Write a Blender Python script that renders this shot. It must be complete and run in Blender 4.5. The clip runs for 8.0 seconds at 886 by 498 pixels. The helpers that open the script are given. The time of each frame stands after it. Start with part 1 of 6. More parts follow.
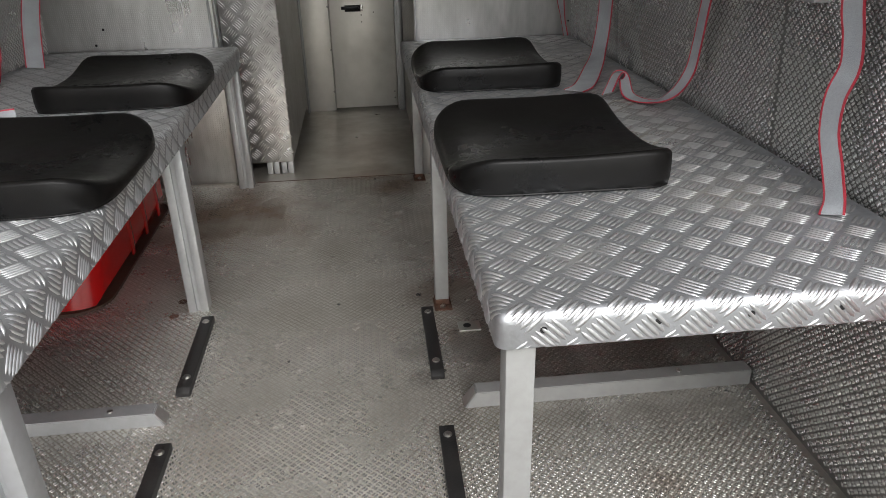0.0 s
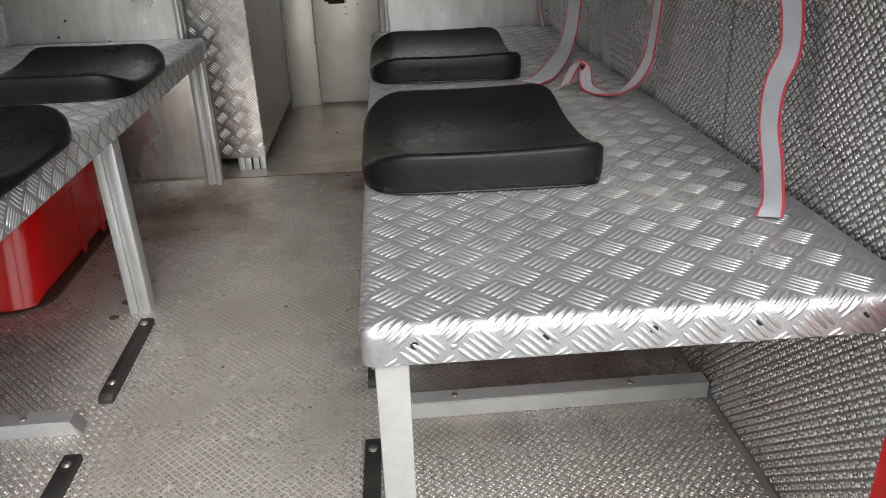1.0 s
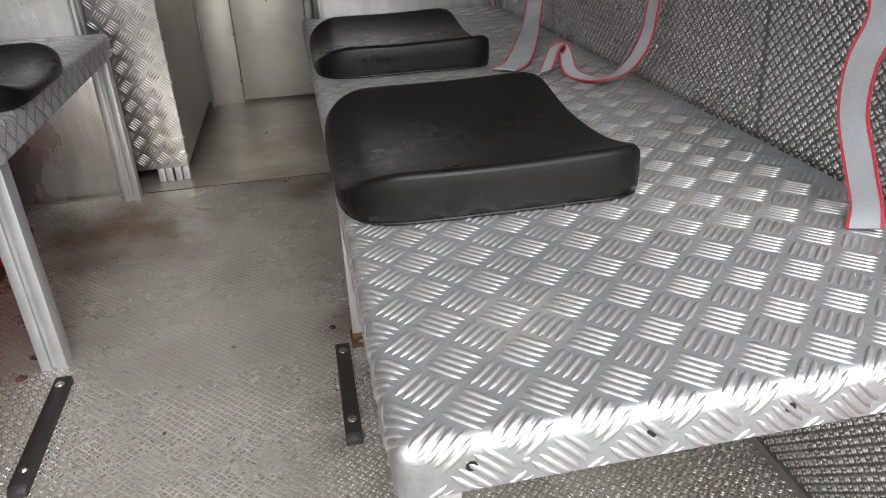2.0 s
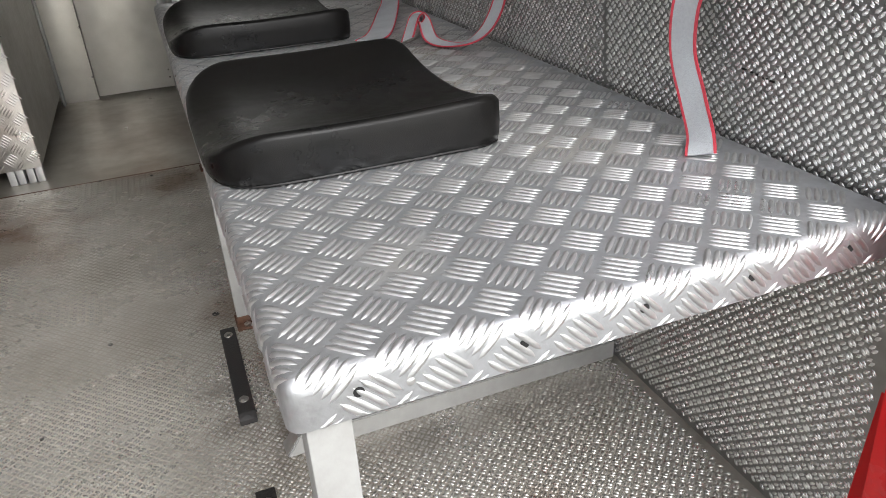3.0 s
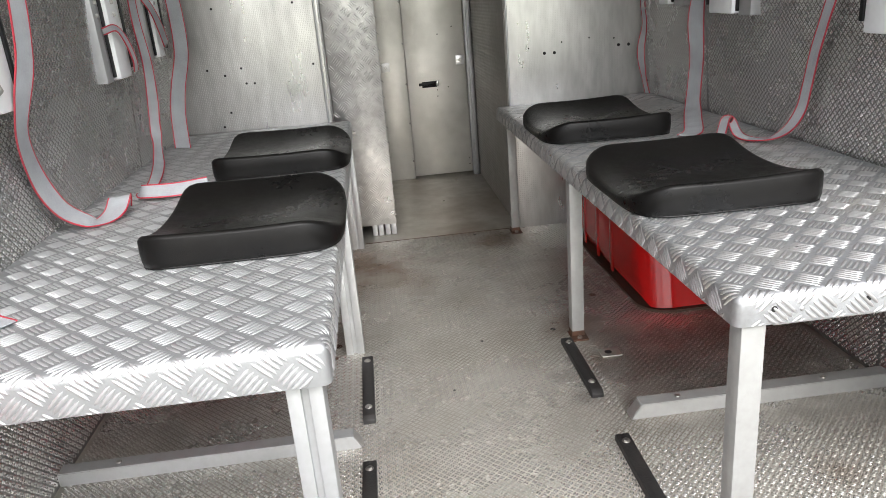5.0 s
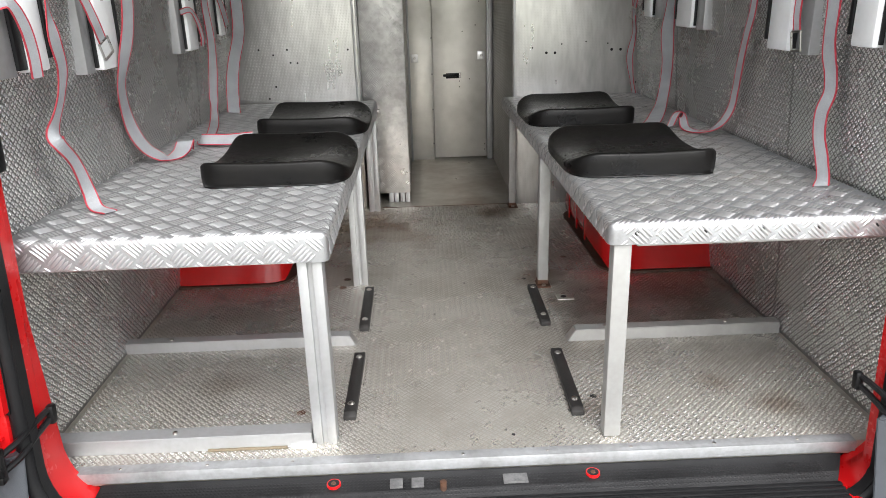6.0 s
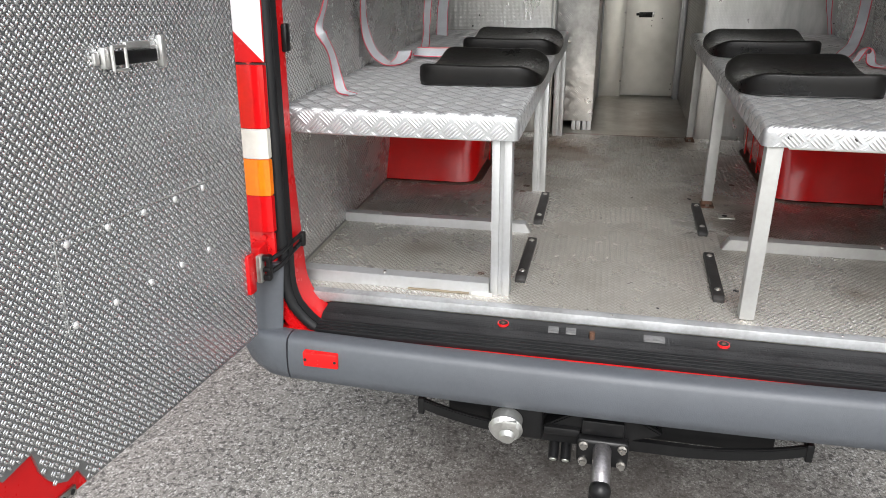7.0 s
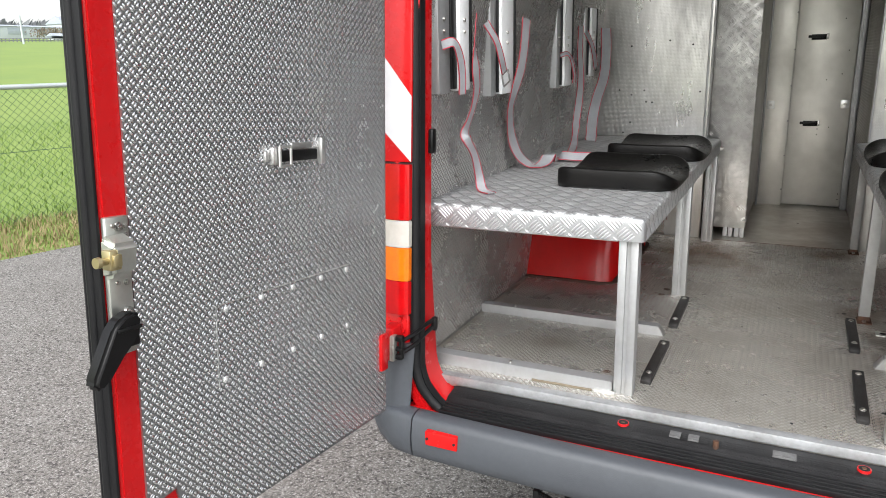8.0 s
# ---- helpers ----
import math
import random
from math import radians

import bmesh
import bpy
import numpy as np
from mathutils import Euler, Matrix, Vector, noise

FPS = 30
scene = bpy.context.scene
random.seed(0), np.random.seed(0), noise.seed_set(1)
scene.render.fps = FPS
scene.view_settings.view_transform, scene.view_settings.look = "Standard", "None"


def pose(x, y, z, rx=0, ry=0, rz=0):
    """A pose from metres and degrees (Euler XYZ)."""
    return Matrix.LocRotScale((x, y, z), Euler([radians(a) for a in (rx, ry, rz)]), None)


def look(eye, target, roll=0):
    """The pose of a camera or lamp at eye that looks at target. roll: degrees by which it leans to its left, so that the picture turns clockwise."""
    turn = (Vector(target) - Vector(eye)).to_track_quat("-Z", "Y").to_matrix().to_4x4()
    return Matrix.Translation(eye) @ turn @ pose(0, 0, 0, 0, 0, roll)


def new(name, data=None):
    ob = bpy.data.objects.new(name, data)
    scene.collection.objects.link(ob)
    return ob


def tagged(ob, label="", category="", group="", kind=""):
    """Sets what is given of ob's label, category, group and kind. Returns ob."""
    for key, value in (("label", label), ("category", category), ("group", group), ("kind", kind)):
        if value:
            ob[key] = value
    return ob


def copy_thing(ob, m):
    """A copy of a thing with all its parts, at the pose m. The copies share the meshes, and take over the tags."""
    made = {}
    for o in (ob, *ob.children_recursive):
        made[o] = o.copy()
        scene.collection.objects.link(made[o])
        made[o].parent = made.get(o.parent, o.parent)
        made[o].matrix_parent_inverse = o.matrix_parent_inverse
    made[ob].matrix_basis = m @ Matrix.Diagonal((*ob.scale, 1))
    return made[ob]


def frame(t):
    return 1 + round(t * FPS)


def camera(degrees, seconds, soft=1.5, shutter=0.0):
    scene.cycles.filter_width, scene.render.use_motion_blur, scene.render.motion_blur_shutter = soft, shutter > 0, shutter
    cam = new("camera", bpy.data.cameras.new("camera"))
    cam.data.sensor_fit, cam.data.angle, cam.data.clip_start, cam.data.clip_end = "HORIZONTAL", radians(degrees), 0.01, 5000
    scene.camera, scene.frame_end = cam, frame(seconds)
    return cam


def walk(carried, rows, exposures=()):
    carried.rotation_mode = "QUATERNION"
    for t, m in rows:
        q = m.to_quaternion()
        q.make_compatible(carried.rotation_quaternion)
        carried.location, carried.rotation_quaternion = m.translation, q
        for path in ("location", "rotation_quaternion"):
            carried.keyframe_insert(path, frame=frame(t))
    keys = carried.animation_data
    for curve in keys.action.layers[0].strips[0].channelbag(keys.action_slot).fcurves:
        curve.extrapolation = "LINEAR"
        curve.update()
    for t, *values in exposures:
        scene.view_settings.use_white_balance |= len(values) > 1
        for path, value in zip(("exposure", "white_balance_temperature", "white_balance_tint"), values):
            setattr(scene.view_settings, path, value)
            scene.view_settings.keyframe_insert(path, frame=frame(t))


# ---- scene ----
cam = camera(63.2, 8.0, soft=0.4)
PATH = [
    (0, (0.150, -0.582, 1.521), (0.333, 1.216, 0.663), -1.3),
    (0.5, (0.290, -0.540, 1.515), (0.464, 1.264, 0.667), -1.3),
    (1, (0.313, -0.516, 1.488), (0.440, 1.283, 0.623), -1.7),
    (1.2, (0.317, -0.481, 1.467), (0.440, 1.311, 0.590), -2.1),
    (2.3, (0.230, -0.255, 1.451), (0.666, 1.463, 0.525), -2.7),
    (2.5, (0.234, -0.274, 1.454), (0.739, 1.416, 0.512), -2.7),
    (3, (0.244, -0.321, 1.424), (0.868, 1.328, 0.480), -3.2),
    (3.5, (0.211, -0.466, 1.481), (0.749, 1.257, 0.619), -5.4),
    (4, (0.079, -0.629, 1.506), (0.347, 1.200, 0.743), -7.7),
    (4.5, (-0.105, -0.658, 1.521), (0.025, 1.209, 0.816), -7.5),
    (4.7, (-0.163, -0.673, 1.518), (-0.032, 1.202, 0.833), -6.4),
    (5.8, (-0.101, -1.087, 1.537), (0.006, 0.804, 0.896), -2.0),
    (6, (-0.071, -1.189, 1.531), (-0.021, 0.697, 0.868), -1.6),
    (6.3, (-0.047, -1.325, 1.509), (-0.127, 0.548, 0.814), -1.7),
    (6.5, (-0.085, -1.414, 1.508), (-0.223, 0.441, 0.772), -0.7),
    (6.6, (-0.080, -1.460, 1.506), (-0.271, 0.385, 0.758), -0.6),
    (6.7, (-0.082, -1.490, 1.500), (-0.324, 0.345, 0.741), -0.4),
    (7, (-0.056, -1.549, 1.487), (-0.473, 0.247, 0.712), -0.8),
    (7.5, (0.010, -1.593, 1.458), (-0.684, 0.140, 0.739), -1.5),
    (7.8, (0.022, -1.627, 1.479), (-0.772, 0.104, 0.869), -1.2),
    (8, (0.046, -1.615, 1.500), (-0.805, 0.121, 0.991), -1.3),
]
walk(cam, [(t, look(eye, target, roll)) for t, eye, target, roll in PATH], [(0.0, 0.85), (0.5, 1.15), (1.0, 1.27), (2.5, 1.5), (3.0, 1.45), (3.5, 1.58), (4.0, 1.80), (4.5, 1.73), (6.0, 1.45), (7.0, 1.30), (8.0, 1.15)])
SKY, SUN = 0.165, 0.72

# the light of an overcast day
world = bpy.data.worlds.new("overcast_sky")
scene.world = world
world.use_nodes = True
wn = world.node_tree.nodes
wl = world.node_tree.links
sky = wn.new("ShaderNodeTexSky")
sky.sky_type = "NISHITA"
sky.sun_disc = False
sky.sun_elevation = radians(46)
sky.sun_rotation = radians(171)
sky.dust_density = 3.0
grey_sky = wn.new("ShaderNodeHueSaturation")
grey_sky.inputs["Saturation"].default_value = 0.22
wl.new(sky.outputs["Color"], grey_sky.inputs["Color"])
wl.new(grey_sky.outputs["Color"], wn["Background"].inputs["Color"])
wn["Background"].inputs["Strength"].default_value = SKY
sun = new("sun", bpy.data.lights.new("sun", "SUN"))
sun.data.energy = SUN
sun.data.angle = radians(35)
sun.data.color = (0.97, 0.985, 1.0)
sun.matrix_world = look((0.50, -3.15, 3.30), (0, 0, 0))

F = 0.66          # the van's floor above the road


# ---- materials ----
def material(name, base, rough=0.5, metal=0.0, other=None, amount=0.5, scale=6.0, fine=60.0, bump=0.0, bump_scale=200.0,
             rough_vary=0.1, coat=0.0, detail=4.0, stretch=(1, 1, 1), spec=0.5):
    """A surface of two colours mixed by coarse and fine noise, with uneven gloss and fine relief."""
    m = bpy.data.materials.new(name)
    m.use_nodes = True
    n, l = m.node_tree.nodes, m.node_tree.links
    b = n["Principled BSDF"]
    co = n.new("ShaderNodeTexCoord")
    mp = n.new("ShaderNodeMapping")
    mp.inputs["Scale"].default_value = stretch
    l.new(co.outputs["Object"], mp.inputs["Vector"])
    big, small = n.new("ShaderNodeTexNoise"), n.new("ShaderNodeTexNoise")
    big.inputs["Scale"].default_value, big.inputs["Detail"].default_value = scale, detail
    small.inputs["Scale"].default_value, small.inputs["Detail"].default_value = fine, 3.0
    for t in (big, small):
        l.new(mp.outputs["Vector"], t.inputs["Vector"])
    mixn = n.new("ShaderNodeMath")
    mixn.operation = "MULTIPLY_ADD"
    l.new(small.outputs["Fac"], mixn.inputs[0])
    mixn.inputs[1].default_value = 0.45
    l.new(big.outputs["Fac"], mixn.inputs[2])
    ramp = n.new("ShaderNodeMapRange")
    ramp.inputs["From Min"].default_value, ramp.inputs["From Max"].default_value = 0.5, 0.95
    ramp.inputs["To Max"].default_value = amount
    l.new(mixn.outputs[0], ramp.inputs["Value"])
    mix = n.new("ShaderNodeMix")
    mix.data_type = "RGBA"
    mix.inputs[6].default_value = (*base, 1)
    mix.inputs[7].default_value = (*(other or [c * 0.8 for c in base]), 1)
    l.new(ramp.outputs["Result"], mix.inputs["Factor"])
    l.new(mix.outputs[2], b.inputs["Base Color"])
    rr = n.new("ShaderNodeMapRange")
    rr.inputs["From Min"].default_value, rr.inputs["From Max"].default_value = 0.4, 1.0
    rr.inputs["To Min"].default_value, rr.inputs["To Max"].default_value = max(0.03, rough - rough_vary), min(1, rough + rough_vary)
    l.new(mixn.outputs[0], rr.inputs["Value"])
    l.new(rr.outputs["Result"], b.inputs["Roughness"])
    b.inputs["Metallic"].default_value = metal
    b.inputs["Coat Weight"].default_value = coat
    b.inputs["Specular IOR Level"].default_value = spec
    if bump:
        fn = n.new("ShaderNodeTexNoise")
        fn.inputs["Scale"].default_value = bump_scale
        l.new(mp.outputs["Vector"], fn.inputs["Vector"])
        bp = n.new("ShaderNodeBump")
        bp.inputs["Strength"].default_value, bp.inputs["Distance"].default_value = bump, 0.002
        l.new(fn.outputs["Fac"], bp.inputs["Height"])
        l.new(bp.outputs["Normal"], b.inputs["Normal"])
    return m


def add_stains_and_shade(m, spots, colour, metal=0.0, level=F):
    """Lay stains and painted shade with ragged edges, as (x, y, radius, strength) in the material's own plan, over a
    material.
    """
    n, l = m.node_tree.nodes, m.node_tree.links
    b = n["Principled BSDF"]
    geo = n.new("ShaderNodeNewGeometry")
    wob = n.new("ShaderNodeTexNoise")
    wob.inputs["Scale"].default_value = 9.0
    wob.inputs["Detail"].default_value = 5.0
    l.new(geo.outputs["Position"], wob.inputs["Vector"])
    total = None
    for x, y, r, s in spots:
        d = n.new("ShaderNodeVectorMath")
        d.operation = "SUBTRACT"
        l.new(geo.outputs["Position"], d.inputs[0])
        d.inputs[1].default_value = (x, y, level)
        ln = n.new("ShaderNodeVectorMath")
        ln.operation = "LENGTH"
        l.new(d.outputs["Vector"], ln.inputs[0])
        ad = n.new("ShaderNodeMath")
        ad.operation = "MULTIPLY_ADD"
        l.new(wob.outputs["Fac"], ad.inputs[0])
        ad.inputs[1].default_value = -1.9 * r
        l.new(ln.outputs["Value"], ad.inputs[2])
        rg = n.new("ShaderNodeMapRange")
        rg.inputs["From Min"].default_value, rg.inputs["From Max"].default_value = 0.25 * r, -0.75 * r
        rg.inputs["To Min"].default_value, rg.inputs["To Max"].default_value = 0.0, s
        l.new(ad.outputs[0], rg.inputs["Value"])
        if total is None:
            total = rg.outputs["Result"]
        else:
            mx = n.new("ShaderNodeMath")
            mx.operation = "MAXIMUM"
            l.new(total, mx.inputs[0])
            l.new(rg.outputs["Result"], mx.inputs[1])
            total = mx.outputs[0]
    old = b.inputs["Base Color"].links[0].from_socket
    mix = n.new("ShaderNodeMix")
    mix.data_type = "RGBA"
    mix.inputs[7].default_value = (*colour, 1)
    l.new(total, mix.inputs["Factor"])
    l.new(old, mix.inputs[6])
    l.new(mix.outputs[2], b.inputs["Base Color"])
    mt = n.new("ShaderNodeMapRange")
    mt.inputs["To Min"].default_value, mt.inputs["To Max"].default_value = b.inputs["Metallic"].default_value, metal
    l.new(total, mt.inputs["Value"])
    l.new(mt.outputs["Result"], b.inputs["Metallic"])
    return m


M_WALL = material("wall_plate", (0.355, 0.35, 0.34), 0.44, 0.85, (0.22, 0.215, 0.205), 0.9, 3.0, 40, 0.1, 300)
M_DOORPLATE = material("door_plate", (0.38, 0.388, 0.394), 0.36, 0.85, (0.30, 0.305, 0.308), 0.8, 4.0, 50, 0.1, 300)
M_FLOOR = material("floor_plate", (0.58, 0.552, 0.496), 0.34, 0.56, (0.32, 0.29, 0.238), 0.9, 2.6, 22, 0.3, 240, detail=9)
M_BENCH_R = material("bench_plate_worn", (0.65, 0.67, 0.70), 0.46, 0.9, (0.37, 0.372, 0.377), 1.0, 5.5, 60, 0.2, 240, detail=9, rough_vary=0.14)
M_BENCH_L = material("bench_plate_clean", (0.46, 0.47, 0.48), 0.46, 0.78, (0.36, 0.365, 0.37), 0.7, 7.0, 60, 0.12, 300)
M_BAR = material("polished_tread_bars", (0.84, 0.845, 0.85), 0.36, 0.92, (0.54, 0.54, 0.535), 1.0, 7, 80, 0.15, 260, rough_vary=0.16, detail=8)
M_BAR_L = material("dull_tread_bars", (0.70, 0.71, 0.72), 0.43, 0.85, (0.60, 0.605, 0.61), 0.8, 14, 80, 0.08, 300)
M_GRAIN = material("polished_wall_grains", (0.84, 0.835, 0.825), 0.26, 0.9, (0.78, 0.775, 0.76), 0.8, 8, 60, 0.05, 300)
M_DGRAIN = material("polished_door_grains", (0.88, 0.89, 0.90), 0.22, 0.95, (0.78, 0.785, 0.785), 0.8, 8, 60, 0.05, 300)
M_FGRAIN = material("polished_floor_grains", (0.88, 0.87, 0.84), 0.27, 0.9, (0.52, 0.50, 0.46), 0.9, 5, 40, 0.1, 300)
M_COLUMN = material("column_plate", (0.50, 0.496, 0.485), 0.36, 0.95, (0.27, 0.265, 0.255), 0.95, 6.0, 40, 0.2, 200, rough_vary=0.14)
M_PANEL = material("partition_plate", (0.66, 0.655, 0.637), 0.33, 0.95, (0.38, 0.375, 0.36), 0.95, 2.2, 18, 0.14, 160, stretch=(2.2, 1, 0.6), rough_vary=0.14)
M_PDOOR = material("dull_aluminium_door", (0.78, 0.76, 0.71), 0.43, 0.62, (0.60, 0.58, 0.53), 0.9, 3.0, 18, 0.2, 160)
M_DARKPLATE = material("passage_plate", (0.52, 0.513, 0.495), 0.42, 0.75, (0.38, 0.37, 0.345), 0.8, 4, 40, 0.2, 200)
M_ALU = material("bare_aluminium", (0.72, 0.72, 0.71), 0.38, 0.9, (0.55, 0.54, 0.52), 0.8, 9, 80, 0.08, 300)
M_ALU_PALE = material("anodised_profile", (0.48, 0.49, 0.50), 0.43, 0.6, (0.39, 0.39, 0.385), 0.7, 12, 90, 0.06, 300)
M_TRIM = material("scuffed_pale_aluminium", (0.53, 0.545, 0.56), 0.46, 0.5, (0.30, 0.30, 0.30), 0.9, 14, 90, 0.1, 260)
M_GLUE = material("old_yellow_sealant", (0.19, 0.155, 0.10), 0.6, 0.0, (0.14, 0.11, 0.07), 0.8, 30, 120, 0.4, 200)
M_LEG = material("pale_grey_painted_tube", (0.37, 0.37, 0.362), 0.47, 0.25, (0.29, 0.287, 0.275), 0.8, 14, 90, 0.1, 260)
M_WHITE = material("white_painted_metal", (0.90, 0.92, 0.93), 0.45, 0.0, (0.80, 0.81, 0.81), 0.7, 12, 90, 0.08, 260)
M_RED = material("red_paint", (0.57, 0.008, 0.010), 0.26, 0.0, (0.52, 0.007, 0.009), 0.7, 5, 60, 0.03, 300, coat=0.1, spec=0.35)
M_ARCH = material("red_wheel_arch_paint", (0.52, 0.006, 0.006), 0.13, 0.0, (0.40, 0.005, 0.005), 0.8, 7, 50, 0.08, 60, rough_vary=0.08, spec=0.32)
M_SEAL = material("grimy_brown_sealant", (0.050, 0.034, 0.024), 0.6, 0.0, (0.10, 0.045, 0.03), 0.8, 30, 120, 0.4, 200, spec=0.3)
M_STRIPE = material("white_reflective_film", (0.62, 0.64, 0.66), 0.35, 0.0, (0.68, 0.68, 0.69), 0.6, 12, 120)
M_BUMPER = material("grey_bumper_plastic", (0.076, 0.084, 0.096), 0.45, 0.0, (0.06, 0.065, 0.074), 0.8, 6, 90, 0.25, 700)
M_RUBBER = material("black_rubber", (0.008, 0.0082, 0.009), 0.45, 0.0, (0.016, 0.016, 0.017), 0.6, 9, 70, 0.15, 300, spec=0.22)
M_STEP = material("worn_step_plastic", (0.007, 0.007, 0.0075), 0.38, 0.0, (0.020, 0.020, 0.021), 0.8, 6, 60, 0.3, 400, spec=0.35)
M_LEATHER = material("black_seat_vinyl", (0.0032, 0.0032, 0.0034), 0.31, 0.0, (0.009, 0.0082, 0.0072), 0.7, 6, 60, 0.16, 900, rough_vary=0.14, spec=0.15)
M_BLACK = material("black_powder_coat", (0.005, 0.005, 0.0055), 0.34, 0.0, (0.010, 0.010, 0.010), 0.6, 12, 90, 0.1, 300, spec=0.25)
M_STRIP = material("black_flat_bar", (0.012, 0.012, 0.0125), 0.5, 0.0, (0.035, 0.032, 0.03), 0.7, 22, 120, 0.3, 300, spec=0.3)
M_STEEL = material("zinc_plated_steel", (0.60, 0.61, 0.57), 0.36, 0.85, (0.46, 0.47, 0.42), 0.7, 14, 90, 0.08, 300)
M_CHROME = material("bolt_steel", (0.55, 0.54, 0.52), 0.3, 1.0, (0.35, 0.33, 0.3), 0.7, 40, 200)
M_NECK = material("scuffed_bare_steel", (0.34, 0.33, 0.34), 0.34, 0.9, (0.13, 0.12, 0.12), 0.9, 34, 160, 0.2, 200)
M_BRASS = material("yellow_chromate_steel", (0.58, 0.49, 0.27), 0.34, 0.9, (0.44, 0.38, 0.22), 0.7, 30, 120)
M_RIVET = material("bright_rivet_heads", (0.93, 0.93, 0.92), 0.3, 0.6, (0.85, 0.85, 0.84), 0.6, 30, 120)
M_RUST = material("rusty_steel", (0.13, 0.062, 0.036), 0.8, 0.2, (0.06, 0.035, 0.025), 0.9, 40, 160, 0.4, 300)
M_WEB = material("grey_strap_webbing", (0.37, 0.39, 0.41), 0.75, 0.0, (0.28, 0.285, 0.30), 0.8, 20, 300, 0.5, 900)
M_WEB_RED = material("red_strap_edge", (0.48, 0.032, 0.052), 0.75, 0.0, (0.33, 0.04, 0.055), 0.8, 40, 300, 0.4, 900)
M_LAMP_RED = material("red_lamp_lens", (0.55, 0.006, 0.008), 0.12, 0.0, (0.42, 0.004, 0.006), 0.7, 20, 120, coat=0.12, spec=0.35)
M_LAMP_WHITE = material("clear_lamp_lens", (0.62, 0.60, 0.55), 0.14, 0.0, (0.50, 0.48, 0.43), 0.7, 20, 120, coat=0.2)
M_LAMP_ORANGE = material("orange_lamp_lens", (0.86, 0.20, 0.01), 0.12, 0.0, (0.72, 0.15, 0.008), 0.7, 20, 120, coat=0.2)
M_REFLECTOR = material("red_reflector", (0.68, 0.010, 0.010), 0.2, 0.0, (0.54, 0.008, 0.008), 0.7, 60, 200, coat=0.1, spec=0.35)
M_HOLE = material("dark_cavity", (0.006, 0.006, 0.006), 0.8)
M_CEILING = material("ceiling_panel", (0.82, 0.82, 0.80), 0.6, 0.0, (0.76, 0.76, 0.73), 0.7, 4, 40)
M_GREYPAINT = material("worn_grey_lettering", (0.16, 0.16, 0.16), 0.6, 0.0, (0.08, 0.08, 0.08), 0.9, 60, 250)
M_SOCKET = material("cast_aluminium_cap", (0.62, 0.62, 0.60), 0.4, 0.9, (0.45, 0.45, 0.43), 0.7, 30, 150, 0.2, 200)
for floor_mat in (M_FLOOR, M_FGRAIN):
    add_stains_and_shade(floor_mat, [(0.16, 2.22, 0.24, 0.5), (0.14, 1.90, 0.14, 0.6), (0.02, 2.55, 0.18, 0.4), (-0.30, 1.60, 0.26, 0.85), (-0.16, 1.45, 0.14, 0.5), (0.24, 1.76, 0.12, 0.7), (0.30, 0.99, 0.08, 0.6), (0.60, 0.28, 0.06, 0.5),
                     (0.70, 0.18, 0.05, 0.55), (-0.55, 0.36, 0.06, 0.4), (0.31, 0.78, 0.05, 0.45), (0.30, 0.19, 0.05, 0.4)], (0.20, 0.125, 0.075), 0.25)
# dark scuffs and brown floor behind the right bar, with bench shade painted in
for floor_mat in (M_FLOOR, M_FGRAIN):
    add_stains_and_shade(floor_mat, [(0.22, 0.72, 0.05, 0.6), (0.225, 0.62, 0.045, 0.6), (0.3, 0.52, 0.05, 0.5), (0.48, 0.72, 0.26, 0.8), (0.70, 0.74, 0.28, 0.8), (-0.62, 0.74, 0.26, 0.45), (0.40, 1.25, 0.25, 0.4)], (0.12, 0.10, 0.08), 0.4)


# under-bench shade painted into the plate colour on both sides of the aisle
add_stains_and_shade(M_FLOOR, [(-0.58, 0.30, 0.30, 0.75), (-0.56, 0.72, 0.30, 0.75), (0.60, 0.30, 0.28, 0.3), (0.60, 0.72, 0.28, 0.5), (-0.75, 0.50, 0.20, 0.7)], (0.17, 0.16, 0.14), 0.55)
add_stains_and_shade(M_BENCH_R, [(0.64, 0.66, 0.13, 0.6), (0.70, 0.92, 0.12, 0.5), (0.60, 0.86, 0.07, 0.5), (0.40, 0.20, 0.06, 0.35), (0.66, 0.36, 0.10, 0.4), (0.55, 1.45, 0.14, 0.5)], (0.40, 0.355, 0.28), 0.45, 1.126)


